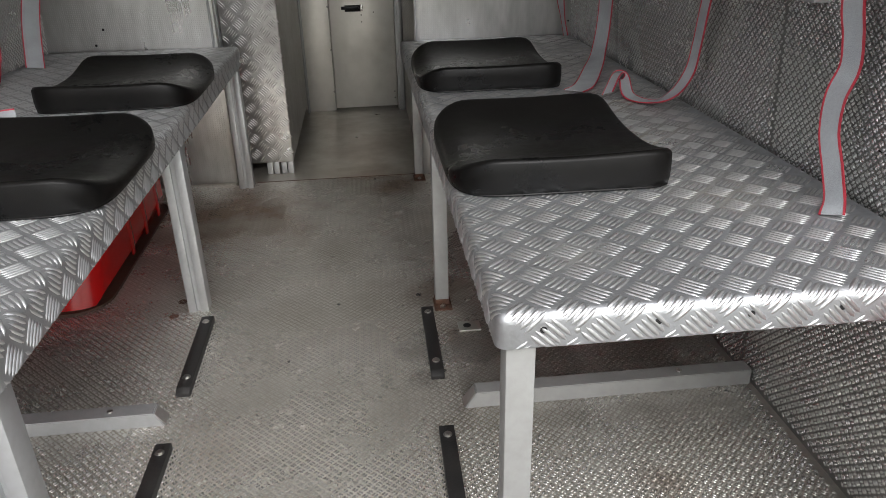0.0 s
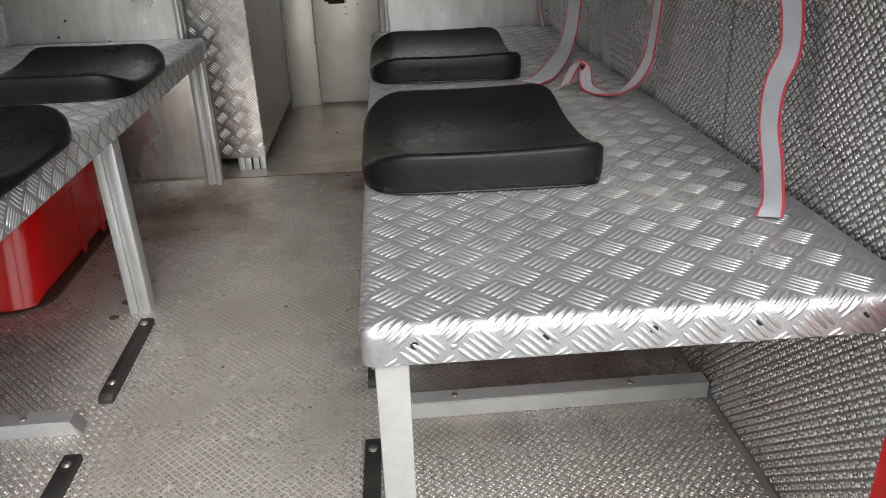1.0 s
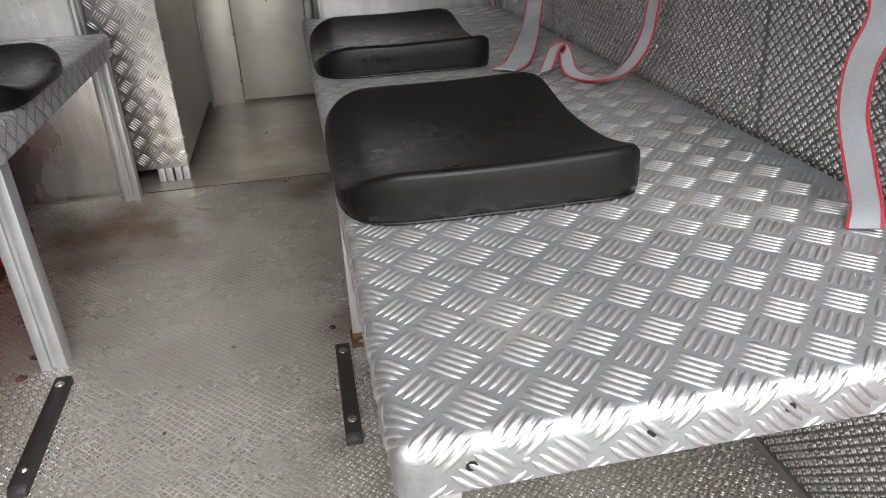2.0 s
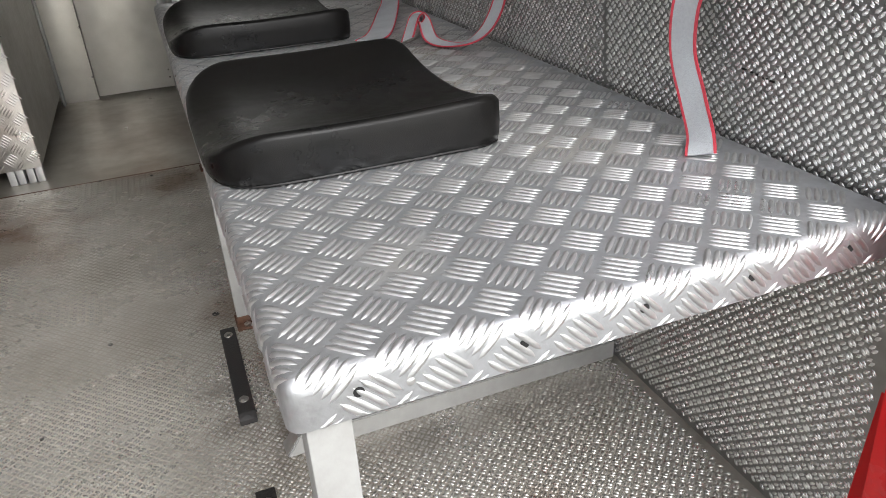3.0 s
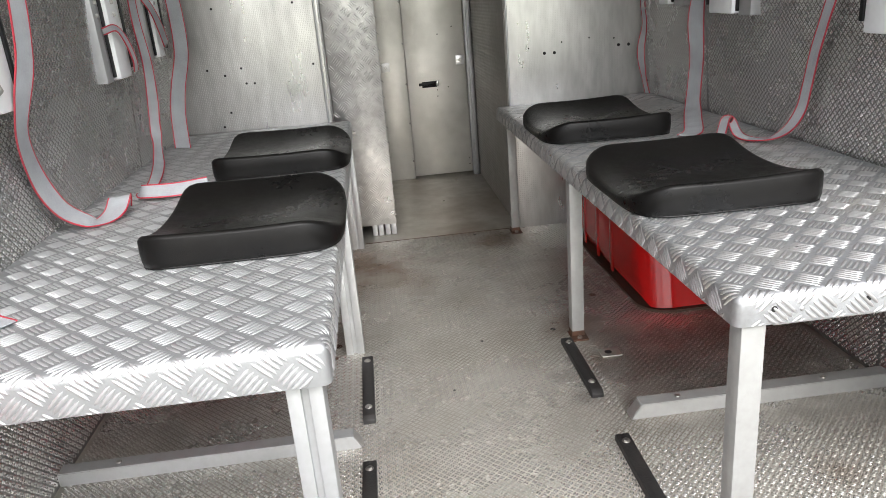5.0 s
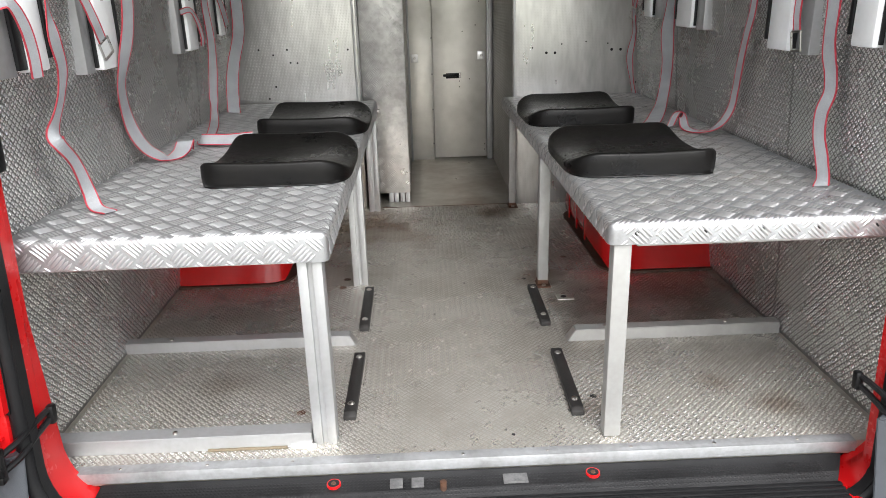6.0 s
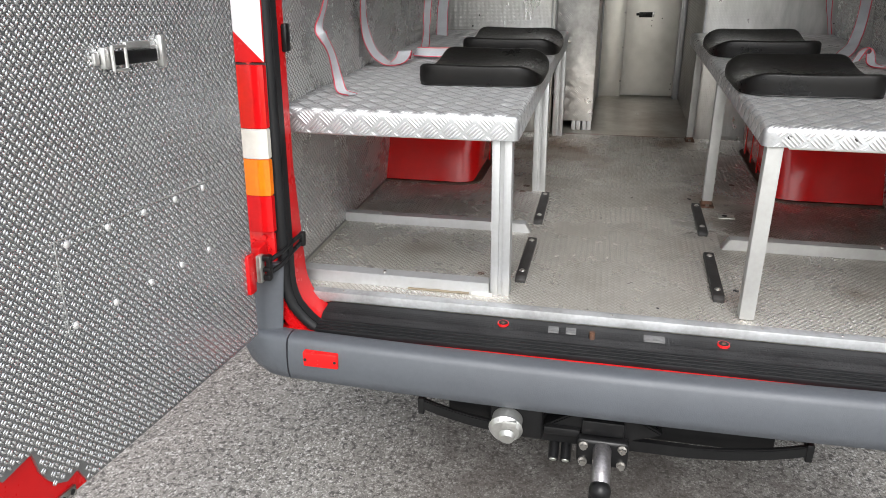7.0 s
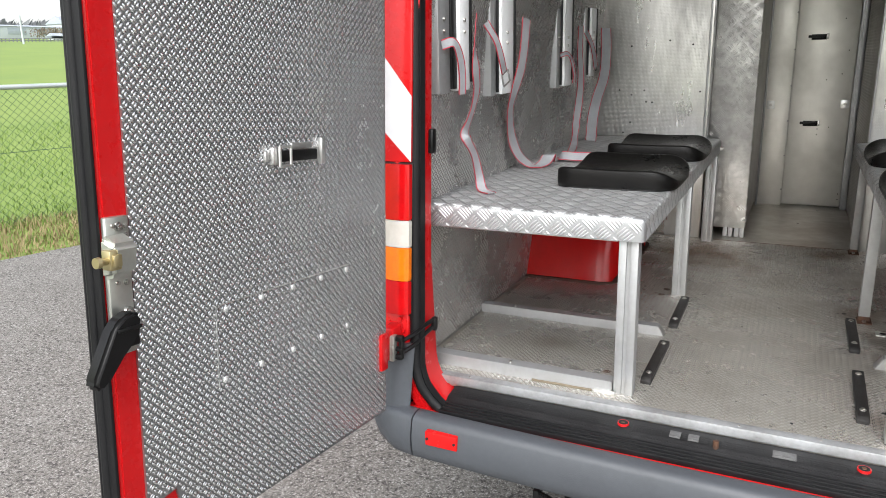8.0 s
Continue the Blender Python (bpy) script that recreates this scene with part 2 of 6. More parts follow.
def asphalt():
    m = material("aged_asphalt", (0.20, 0.19, 0.175), 0.85, 0.0, (0.13, 0.12, 0.108), 0.8, 1.2, 14, 0.0)
    n, l = m.node_tree.nodes, m.node_tree.links
    b = n["Principled BSDF"]
    geo = n.new("ShaderNodeNewGeometry")
    old = b.inputs["Base Color"].links[0].from_socket
    pits = n.new("ShaderNodeTexNoise")
    pits.inputs["Scale"].default_value, pits.inputs["Detail"].default_value, pits.inputs["Roughness"].default_value = 62.0, 6.0, 0.72
    l.new(geo.outputs["Position"], pits.inputs["Vector"])
    warp = n.new("ShaderNodeVectorMath")
    warp.operation = "MULTIPLY_ADD"
    l.new(pits.outputs["Color"], warp.inputs[0])
    warp.inputs[1].default_value = (0.02, 0.02, 0.02)
    l.new(geo.outputs["Position"], warp.inputs[2])
    for scale, colour, edge, amount, share in ((88.0, (0.44, 0.43, 0.41), 0.36, 0.85, 0.55), (150.0, (0.40, 0.385, 0.36), 0.36, 0.85, 0.40),
                                               (120.0, (0.07, 0.062, 0.055), 0.40, 0.85, 0.45), (240.0, (0.50, 0.49, 0.47), 0.34, 0.85, 0.66)):
        v = n.new("ShaderNodeTexVoronoi")
        v.inputs["Scale"].default_value = scale
        l.new(warp.outputs["Vector"], v.inputs["Vector"])
        cut = n.new("ShaderNodeMapRange")
        cut.inputs["From Min"].default_value, cut.inputs["From Max"].default_value = edge + 0.1, edge
        l.new(v.outputs["Distance"], cut.inputs["Value"])
        pick = n.new("ShaderNodeSeparateColor")
        l.new(v.outputs["Color"], pick.inputs["Color"])
        gate = n.new("ShaderNodeMapRange")
        gate.inputs["From Min"].default_value, gate.inputs["From Max"].default_value = share, share + 0.3
        gate.inputs["To Max"].default_value = amount
        l.new(pick.outputs["Red"], gate.inputs["Value"])
        fac = n.new("ShaderNodeMath")
        fac.operation = "MULTIPLY"
        l.new(cut.outputs["Result"], fac.inputs[0])
        l.new(gate.outputs["Result"], fac.inputs[1])
        mx = n.new("ShaderNodeMix")
        mx.data_type = "RGBA"
        mx.inputs[7].default_value = (*colour, 1)
        l.new(fac.outputs[0], mx.inputs["Factor"])
        l.new(old, mx.inputs[6])
        old = mx.outputs[2]
    deep = n.new("ShaderNodeMapRange")
    deep.inputs["From Min"].default_value, deep.inputs["From Max"].default_value = 0.48, 0.40
    deep.inputs["To Max"].default_value = 0.9
    l.new(pits.outputs["Fac"], deep.inputs["Value"])
    mx = n.new("ShaderNodeMix")
    mx.data_type = "RGBA"
    mx.inputs[7].default_value = (0.035, 0.032, 0.030, 1)
    l.new(deep.outputs["Result"], mx.inputs["Factor"])
    l.new(old, mx.inputs[6])
    l.new(mx.outputs[2], b.inputs["Base Color"])
    bp = n.new("ShaderNodeBump")
    bp.inputs["Strength"].default_value, bp.inputs["Distance"].default_value = 0.8, 0.006
    l.new(pits.outputs["Fac"], bp.inputs["Height"])
    l.new(bp.outputs["Normal"], b.inputs["Normal"])
    return m


M_ASPHALT = asphalt()
# shade beneath the van's rear, painted into the asphalt colour
add_stains_and_shade(M_ASPHALT, [(0.05, 0.16, 0.60, 0.75), (-0.30, 0.12, 0.40, 0.65), (0.38, 0.16, 0.45, 0.65), (0.02, -0.16, 0.26, 0.5)], (0.050, 0.040, 0.034), 0.0, 0.0)
M_MEADOW = material("meadow_turf", (0.155, 0.235, 0.045), 0.9, 0.0, (0.21, 0.285, 0.065), 0.9, 0.25, 3.0, 0.5, 30, detail=8)
M_GRASS = material("meadow_grass_blades", (0.19, 0.28, 0.055), 0.8, 0.0, (0.12, 0.20, 0.038), 0.8, 3, 20)
M_STRAW = material("dry_grass_blades", (0.34, 0.265, 0.14), 0.85, 0.0, (0.19, 0.16, 0.07), 0.9, 2.5, 20)
M_GALV = material("galvanised_tube", (0.46, 0.51, 0.53), 0.5, 0.4, (0.52, 0.56, 0.55), 0.7, 9, 60)
M_WIRE = material("green_coated_wire", (0.03, 0.075, 0.04), 0.6, 0.0, (0.05, 0.09, 0.05), 0.5, 20, 90)
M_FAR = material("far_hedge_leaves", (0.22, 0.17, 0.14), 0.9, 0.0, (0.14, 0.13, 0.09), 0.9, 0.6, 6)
# distance haze over the woods is mixed into this grey
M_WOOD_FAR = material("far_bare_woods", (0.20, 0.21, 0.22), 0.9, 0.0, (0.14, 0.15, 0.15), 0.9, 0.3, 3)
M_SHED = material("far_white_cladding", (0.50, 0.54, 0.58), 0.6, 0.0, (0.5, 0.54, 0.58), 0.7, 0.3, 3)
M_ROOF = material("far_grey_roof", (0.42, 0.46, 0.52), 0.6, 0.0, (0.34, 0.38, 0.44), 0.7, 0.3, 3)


# ---- building helpers ----
def thing(name, at, label="", category="", group="", kind=""):
    """A top-level thing: an Empty at its base."""
    ob = new(name)
    ob.empty_display_size = 0.05
    ob.location = at
    return tagged(ob, label, category, group, kind)


def origin_of(ob):
    o = Vector((0, 0, 0))
    while ob is not None:
        o += ob.location
        ob = ob.parent
    return o


def shade(me, smooth, angle=40):
    if smooth:
        me.polygons.foreach_set("use_smooth", [True] * len(me.polygons))
        if angle:
            me.set_sharp_from_angle(angle=radians(angle))


def part(name, bm, mat, parent=None, label="", smooth=True, angle=40):
    """Links a bmesh, drawn in world places, as one mesh object under its parent."""
    me = bpy.data.meshes.new(name)
    if parent is not None:
        bm.transform(Matrix.Translation(-origin_of(parent)))
    bmesh.ops.recalc_face_normals(bm, faces=bm.faces)
    bm.to_mesh(me)
    bm.free()
    me.materials.append(mat)
    shade(me, smooth, angle)
    ob = new(name, me)
    ob.parent = parent
    return tagged(ob, label)


def data_part(name, verts, faces, mat, parent=None, label="", kind=""):
    """The same for a large mesh given as arrays: verts n x 3, faces m x 3."""
    me = bpy.data.meshes.new(name)
    v = np.asarray(verts, dtype=np.float32)
    if parent is not None:
        v = v - np.array(origin_of(parent), dtype=np.float32)
    f = np.asarray(faces, dtype=np.int32)
    me.vertices.add(len(v))
    me.vertices.foreach_set("co", v.ravel())
    me.loops.add(f.size)
    me.loops.foreach_set("vertex_index", f.ravel())
    me.polygons.add(len(f))
    me.polygons.foreach_set("loop_start", np.arange(len(f), dtype=np.int32) * 3)
    me.polygons.foreach_set("loop_total", np.full(len(f), 3, dtype=np.int32))
    me.update(calc_edges=True)
    me.materials.append(mat)
    me.polygons.foreach_set("use_smooth", [True] * len(f))
    ob = new(name, me)
    ob.parent = parent
    return tagged(ob, label, kind=kind)


def add_box(bm, x0, x1, y0, y1, z0, z1, bev=0.0015, seg=2):
    m = Matrix.Translation(((x0 + x1) / 2, (y0 + y1) / 2, (z0 + z1) / 2)) @ Matrix.Diagonal((abs(x1 - x0), abs(y1 - y0), abs(z1 - z0), 1))
    made = bmesh.ops.create_cube(bm, size=1.0, matrix=m)
    if bev:
        edges = list({e for v in made["verts"] for e in v.link_edges})
        bmesh.ops.bevel(bm, geom=edges, offset=bev, segments=seg, affect="EDGES", profile=0.5)
    return bm


def box(*a, **k):
    return add_box(bmesh.new(), *a, **k)


def add_rod(bm, p, q, r, r2=None, seg=16):
    p, q = Vector(p), Vector(q)
    d = q - p
    m = Matrix.Translation((p + q) / 2) @ d.to_track_quat("Z", "Y").to_matrix().to_4x4()
    bmesh.ops.create_cone(bm, cap_ends=True, segments=seg, radius1=r, radius2=r if r2 is None else r2, depth=d.length, matrix=m)
    return bm


def add_ball(bm, c, r, squash=(1, 1, 1), u=16, v=10):
    bmesh.ops.create_uvsphere(bm, u_segments=u, v_segments=v, radius=r, matrix=Matrix.Translation(c) @ Matrix.Diagonal((*squash, 1)))
    return bm


def add_prism(bm, pts, depth):
    """A polygon of 3D points, thickened by the vector depth."""
    a = [bm.verts.new(p) for p in pts]
    b = [bm.verts.new(Vector(p) + Vector(depth)) for p in pts]
    bm.faces.new(a)
    bm.faces.new(b[::-1])
    for i in range(len(pts)):
        j = (i + 1) % len(pts)
        bm.faces.new((a[i], b[i], b[j], a[j]))
    return bm


def add_sweep(bm, path, section, frame_of, closed_section=True, caps=True):
    """Carries a 2D section along a path; frame_of(i) gives the two axes of the section there."""
    rings = []
    for i, p in enumerate(path):
        a, b = frame_of(i)
        rings.append([bm.verts.new(Vector(p) + a * s + b * t) for s, t in section])
    n = len(section)
    for r0, r1 in zip(rings, rings[1:]):
        for k in range(n if closed_section else n - 1):
            bm.faces.new((r0[k], r0[(k + 1) % n], r1[(k + 1) % n], r1[k]))
    if caps and closed_section:
        bm.faces.new(rings[0][::-1])
        bm.faces.new(rings[-1])
    return bm


def smooth_line(pts, per=6):
    """A Catmull-Rom line through points of any dimension."""
    p = [np.array(q, dtype=float) for q in pts]
    p = [2 * p[0] - p[1]] + p + [2 * p[-1] - p[-2]]
    out = []
    for i in range(1, len(p) - 2):
        for k in range(per):
            t = k / per
            a, b, c, d = p[i - 1], p[i], p[i + 1], p[i + 2]
            out.append(0.5 * (2 * b + (c - a) * t + (2 * a - 5 * b + 4 * c - d) * t * t + (3 * b - a - 3 * c + d) * t ** 3))
    out.append(p[-2])
    return out


def add_tube(bm, pts, r, seg=10):
    path = [Vector(q) for q in pts]

    def fr(i):
        t = (path[min(i + 1, len(path) - 1)] - path[max(i - 1, 0)]).normalized()
        ref = Vector((0, 0, 1)) if abs(t.z) < 0.9 else Vector((1, 0, 0))
        a = t.cross(ref).normalized()
        return a, a.cross(t).normalized()
    sec = [(r * math.cos(2 * math.pi * k / seg), r * math.sin(2 * math.pi * k / seg)) for k in range(seg)]
    return add_sweep(bm, path, sec, fr)


# ---- embossed plate ----
GRAIN = np.array([(-0.5, 0, 0), (-0.2, -0.5, 0), (0.2, -0.5, 0), (0.5, 0, 0), (0.2, 0.5, 0), (-0.2, 0.5, 0), (-0.22, 0, 1), (0.22, 0, 1)])
GRAIN_F = np.array([(0, 1, 6), (1, 2, 7), (1, 7, 6), (2, 3, 7), (3, 4, 7), (4, 5, 6), (4, 6, 7), (5, 0, 6)])


def emboss(centres, angles, length, width, height, place):
    """Grains of the given size, laid at centres (n x 2) and angles in a plan, which place(u, v, h) bends into space."""
    n = len(centres)
    c, s = np.cos(angles)[:, None], np.sin(angles)[:, None]
    lx, ly = GRAIN[None, :, 0] * length, GRAIN[None, :, 1] * width
    u = centres[:, 0:1] + lx * c - ly * s
    v = centres[:, 1:2] + lx * s + ly * c
    h = np.repeat(GRAIN[None, :, 2] * height, n, axis=0)
    pts = place(u.ravel(), v.ravel(), h.ravel())
    faces = (GRAIN_F[None] + (np.arange(n) * len(GRAIN))[:, None, None]).reshape(-1, 3)
    return pts, faces


def ridges(centres, angles, length, width, height, place, cuts=7):
    """Longer bars than emboss lays, cut across often enough to follow a folded edge."""
    n = len(centres)
    t = np.linspace(-0.5, 0.5, cuts)
    half = 0.5 * np.sqrt(np.clip(1 - (2 * t) ** 4, 0.02, 1))
    rise = np.clip((0.5 - np.abs(t)) * 7, 0, 1)
    lx = np.repeat(t, 5) * length
    ly = np.stack([-half, -half * 0.6, 0 * half, half * 0.6, half], axis=1).ravel() * width
    lh = np.stack([0 * t - 0.15, rise * 0.72, rise, rise * 0.72, 0 * t - 0.15], axis=1).ravel() * height
    c, s = np.cos(angles)[:, None], np.sin(angles)[:, None]
    u = centres[:, 0:1] + lx * c - ly * s
    v = centres[:, 1:2] + lx * s + ly * c
    pts = place(u.ravel(), v.ravel(), np.tile(lh, n))
    quads = [(5 * i + k, 5 * i + 5 + k, 5 * i + 6 + k, 5 * i + 1 + k) for i in range(cuts - 1) for k in range(4)]
    tri = np.array([q for a, b, d, e in quads for q in ((a, b, d), (a, d, e))])
    faces = (tri[None] + (np.arange(n) * 5 * cuts)[:, None, None]).reshape(-1, 3)
    return pts, faces


def barley(u0, u1, v0, v1, pitch=0.0088):
    """Plan of grains in rows that turn about from one to the next."""
    i = np.arange(int((u1 - u0) / pitch))
    j = np.arange(int((v1 - v0) / pitch))
    gi, gj = [g.ravel() for g in np.meshgrid(i, j)]
    c = np.stack([u0 + (gi + 0.5) * pitch, v0 + (gj + 0.5) * pitch], axis=1)
    return c, np.where((gi + gj) % 2 == 0, math.radians(50), math.radians(-50))


def two_bar(u0, u1, v0, v1, cell=0.0114, gap=0.0050):
    """Plan of fine two-bar tread plate: pairs of short bars that turn about from cell to cell, on the diagonal."""
    q = math.sqrt(0.5)
    reach = int(((u1 - u0) + (v1 - v0)) * q / cell) + 3
    i, j = [g.ravel() for g in np.meshgrid(np.arange(-reach, reach + 1), np.arange(-reach, reach + 1))]
    cs, an = [], []
    for off in (-gap / 2, gap / 2):
        odd = (i + j) % 2 == 1
        p, r = (i + 0.5) * cell + np.where(odd, 0, off), (j + 0.5) * cell + np.where(odd, off, 0)
        u, v = (p - r) * q + u0, (p + r) * q + v0
        keep = (u > u0) & (u < u1) & (v > v0) & (v < v1)
        cs.append(np.stack([u[keep], v[keep]], axis=1))
        an.append(np.where(odd, math.radians(45), math.radians(135))[keep])
    return np.concatenate(cs), np.concatenate(an)


def five_bar(u0, u1, v0, v1, cell=0.0396):
    """Plan of five-bar tread plate, its cells set on the diagonal."""
    reach = int(1.5 * max(u1 - u0, v1 - v0) / cell) + 2
    q = math.sqrt(0.5)
    cs, an = [], []
    for i in range(-reach, reach):
        for j in range(-reach, reach):
            pc, qc = (i + 0.5) * cell, (j + 0.5) * cell
            if not (u0 - cell < (pc - qc) * q + u0 < u1 + cell and v0 - cell < (pc + qc) * q + v0 < v1 + cell):
                continue
            for k in range(-2, 3):
                off = k * cell * 0.186
                p, r = (pc, qc + off) if (i + j) % 2 else (pc + off, qc)
                u, v = (p - r) * q + u0, (p + r) * q + v0
                if u0 < u < u1 and v0 < v < v1:
                    cs.append((u, v))
                    an.append(math.radians(45) if (i + j) % 2 else math.radians(135))
    return np.array(cs), np.array(an)

# ---- ground and distance ----
def ground_height(x, y):
    """Level by the van; past the fence the field rises gently."""
    d = -0.83 * x + 0.56 * y
    far = max(0.0, d - 9.0)
    return min(far * 0.05, 6.0 + far * 0.004)


bm = bmesh.new()
xs = [-900, -420, -240, -150, -100, -70, -50, -36, -27, -21, -17, -14, -11, -9, -7.5, -6, -4, -2, 0, 3, 8, 20, 60, 200, 600]
ys = [-600, -200, -60, -20, -8, -4, -2, 0, 2, 4, 6, 8, 10, 13, 16, 20, 26, 34, 45, 60, 90, 140, 220, 400, 900]
grid = [[bm.verts.new((x, y, ground_height(x, y))) for y in ys] for x in xs]
for i in range(len(xs) - 1):
    for j in range(len(ys) - 1):
        bm.faces.new((grid[i][j], grid[i + 1][j], grid[i + 1][j + 1], grid[i][j + 1]))
ground = part("ground", bm, M_MEADOW, None, smooth=True, angle=0)
tagged(ground, "green meadow turf stretching to the horizon", "meadow", kind="structure")

# the paved yard lies on the turf, with an uneven rim along the verge
bm = bmesh.new()
EDGE_A, EDGE_D = Vector((-5.9, 1.05)), Vector((0.30, 0.95)).normalized()
rim = []
for k in range(-40, 61):
    s = k * 0.25
    w = 0.05 * noise.noise((s * 1.7, 3.1, 0)) + 0.03 * noise.noise((s * 6.0, 1.0, 0))
    p = EDGE_A + EDGE_D * s + Vector((-EDGE_D.y, EDGE_D.x)) * w
    rim.append((p.x, p.y, 0.012))
outline = rim + [(24, 14.5, 0.012), (24, -14, 0.012), (rim[0][0], -14, 0.012)]
face = bm.faces.new([bm.verts.new(p) for p in outline])
skirt = bmesh.ops.extrude_face_region(bm, geom=[face])
bmesh.ops.translate(bm, verts=[v for v in skirt["geom"] if isinstance(v, bmesh.types.BMVert)], vec=(0, 0, -0.03))
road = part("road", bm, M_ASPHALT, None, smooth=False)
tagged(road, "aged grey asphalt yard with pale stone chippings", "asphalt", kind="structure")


def blades(name, mat, label, n, place, tall, wide, lean):
    """Grass blades, three triangles each, strewn by place(rng)."""
    rng = random.Random(name)
    v, f = [], []
    for _ in range(n):
        x, y, k = place(rng)
        a, h = rng.uniform(0, 6.28), tall * k * rng.uniform(0.5, 1.2)
        w, b = wide * rng.uniform(0.6, 1.3), lean * h * rng.uniform(0.2, 1.3)
        c, s = math.cos(a), math.sin(a)
        g = ground_height(x, y)
        o = len(v)
        v += [(x - s * w, y + c * w, g), (x + s * w, y - c * w, g), (x - s * w * .7 + c * b * .35, y + c * w * .7 + s * b * .35, g + h * .6),
              (x + s * w * .7 + c * b * .35, y - c * w * .7 + s * b * .35, g + h * .6), (x + c * b, y + s * b, g + h)]
        f += [(o, o + 1, o + 3), (o, o + 3, o + 2), (o + 2, o + 3, o + 4)]
    ob = data_part(name, v, f, mat, None, label, kind="stuff")
    return tagged(ob, category="grass")


def verge_place(rng):
    s, d = rng.uniform(-1.5, 6.5), rng.uniform(0.0, 1.0) ** 1.3 * 1.6
    clump = 0.6 + 0.8 * max(0.0, noise.noise((s * 2.2, d * 2.2, 0)))
    p = EDGE_A + EDGE_D * s + Vector((-EDGE_D.y, EDGE_D.x)) * (d - 0.02)
    return p.x, p.y, clump * (0.35 + 0.65 * min(1, d / 0.5))


def field_place(rng):
    s, d = rng.uniform(-1.0, 9.0), 1.2 + rng.uniform(0.0, 1.0) ** 1.6 * 9
    p = EDGE_A + EDGE_D * s + Vector((-EDGE_D.y, EDGE_D.x)) * d
    return p.x, p.y, 1.0


blades("verge_grass", M_STRAW, "dry yellowish verge grass along the asphalt", 12000, verge_place, 0.11, 0.0055, 0.9)
blades("verge_grass_green", M_GRASS, "green verge grass mixed with dry stalks", 8000, verge_place, 0.09, 0.004, 0.7)
blades("field_grass", M_GRASS, "short mown green field grass", 16000, field_place, 0.07, 0.006, 0.7)

# chain-link fence between the verge and the field
FENCE_A = EDGE_A + Vector((-EDGE_D.y, EDGE_D.x)) * 1.35 - EDGE_D * 6.0
FENCE_L, FENCE_H = 20.0, 1.335
fence = thing("fence", (FENCE_A.x, FENCE_A.y, 0), "green chain-link fence with a pale tubular top rail", "fence")


def fence_point(s, z):
    return (FENCE_A.x + EDGE_D.x * s, FENCE_A.y + EDGE_D.y * s, z)


part("top_rail", add_rod(bmesh.new(), fence_point(0, FENCE_H), fence_point(FENCE_L, FENCE_H), 0.024), M_GALV, fence, "pale galvanised rail")
for k in range(9):
    part("post", add_rod(bmesh.new(), fence_point(k * 2.5 + 1.2 if k else 0, -0.1), fence_point(k * 2.5 + 1.2 if k else 0, FENCE_H - 0.02), 0.021), M_GALV, fence)
bm = bmesh.new()
STEP = 0.075
for k in range(-int(FENCE_H / STEP), int(FENCE_L / STEP)):
    for d in (1, -1):
        a, b = (k * STEP, 0.03), (k * STEP + FENCE_H - 0.05, FENCE_H - 0.02)
        if a[0] < 0:
            a = (0, a[1] - k * STEP)
        if b[0] > FENCE_L:
            b = (FENCE_L, b[1] - (b[0] - FENCE_L))
        if a[1] >= b[1]:
            continue
        f = (lambda q: fence_point(q[0], q[1])) if d > 0 else (lambda q: fence_point(FENCE_L - q[0], q[1]))
        add_rod(bm, f(a), f(b), 0.0018, seg=4)
tagged(part("wire_mesh", bm, M_WIRE, fence, "green coated diamond wire mesh"), kind="stuff")
part("tension_wire", add_rod(bmesh.new(), fence_point(0, 0.72), fence_point(FENCE_L, 0.72), 0.003, seg=6), M_WIRE, fence)


def far_point(dist, angle):
    """A place far off over the field, by distance and bearing from the van."""
    a = radians(angle)
    x, y = -dist * math.cos(a), -1.6 + dist * math.sin(a)
    return x, y, ground_height(x, y)


# far greenhouses, a house, hedges and a mast
def far_block(name, dist, angle, w, d, h, roof, label, wall):
    x, y, g = far_point(dist, angle)
    t = thing(name, (x, y, g), label, name.split("_")[-1])
    part("wall", box(x - d / 2, x + d / 2, y - w / 2, y + w / 2, g - 0.6, g + h, bev=0.02), wall, t)
    bm = bmesh.new()
    add_prism(bm, [(x - d / 2 - .2, y - w / 2 - .2, g + h), (x + d / 2 + .2, y - w / 2 - .2, g + h), (x, y - w / 2 - .2, g + h + roof)], (0, w + .4, 0))
    part("roof", bm, M_ROOF, t, "grey-blue pitched roof")
    for k in range(max(2, int(w / 5))):
        yy = y - w / 2 + (k + 0.5) * w / max(2, int(w / 5))
        part("window", box(x + d / 2, x + d / 2 + 0.06, yy - 1.6, yy + 1.6, g + h * .25, g + h * .85, bev=0.01), M_ROOF, t, "pale glazing")
    return t


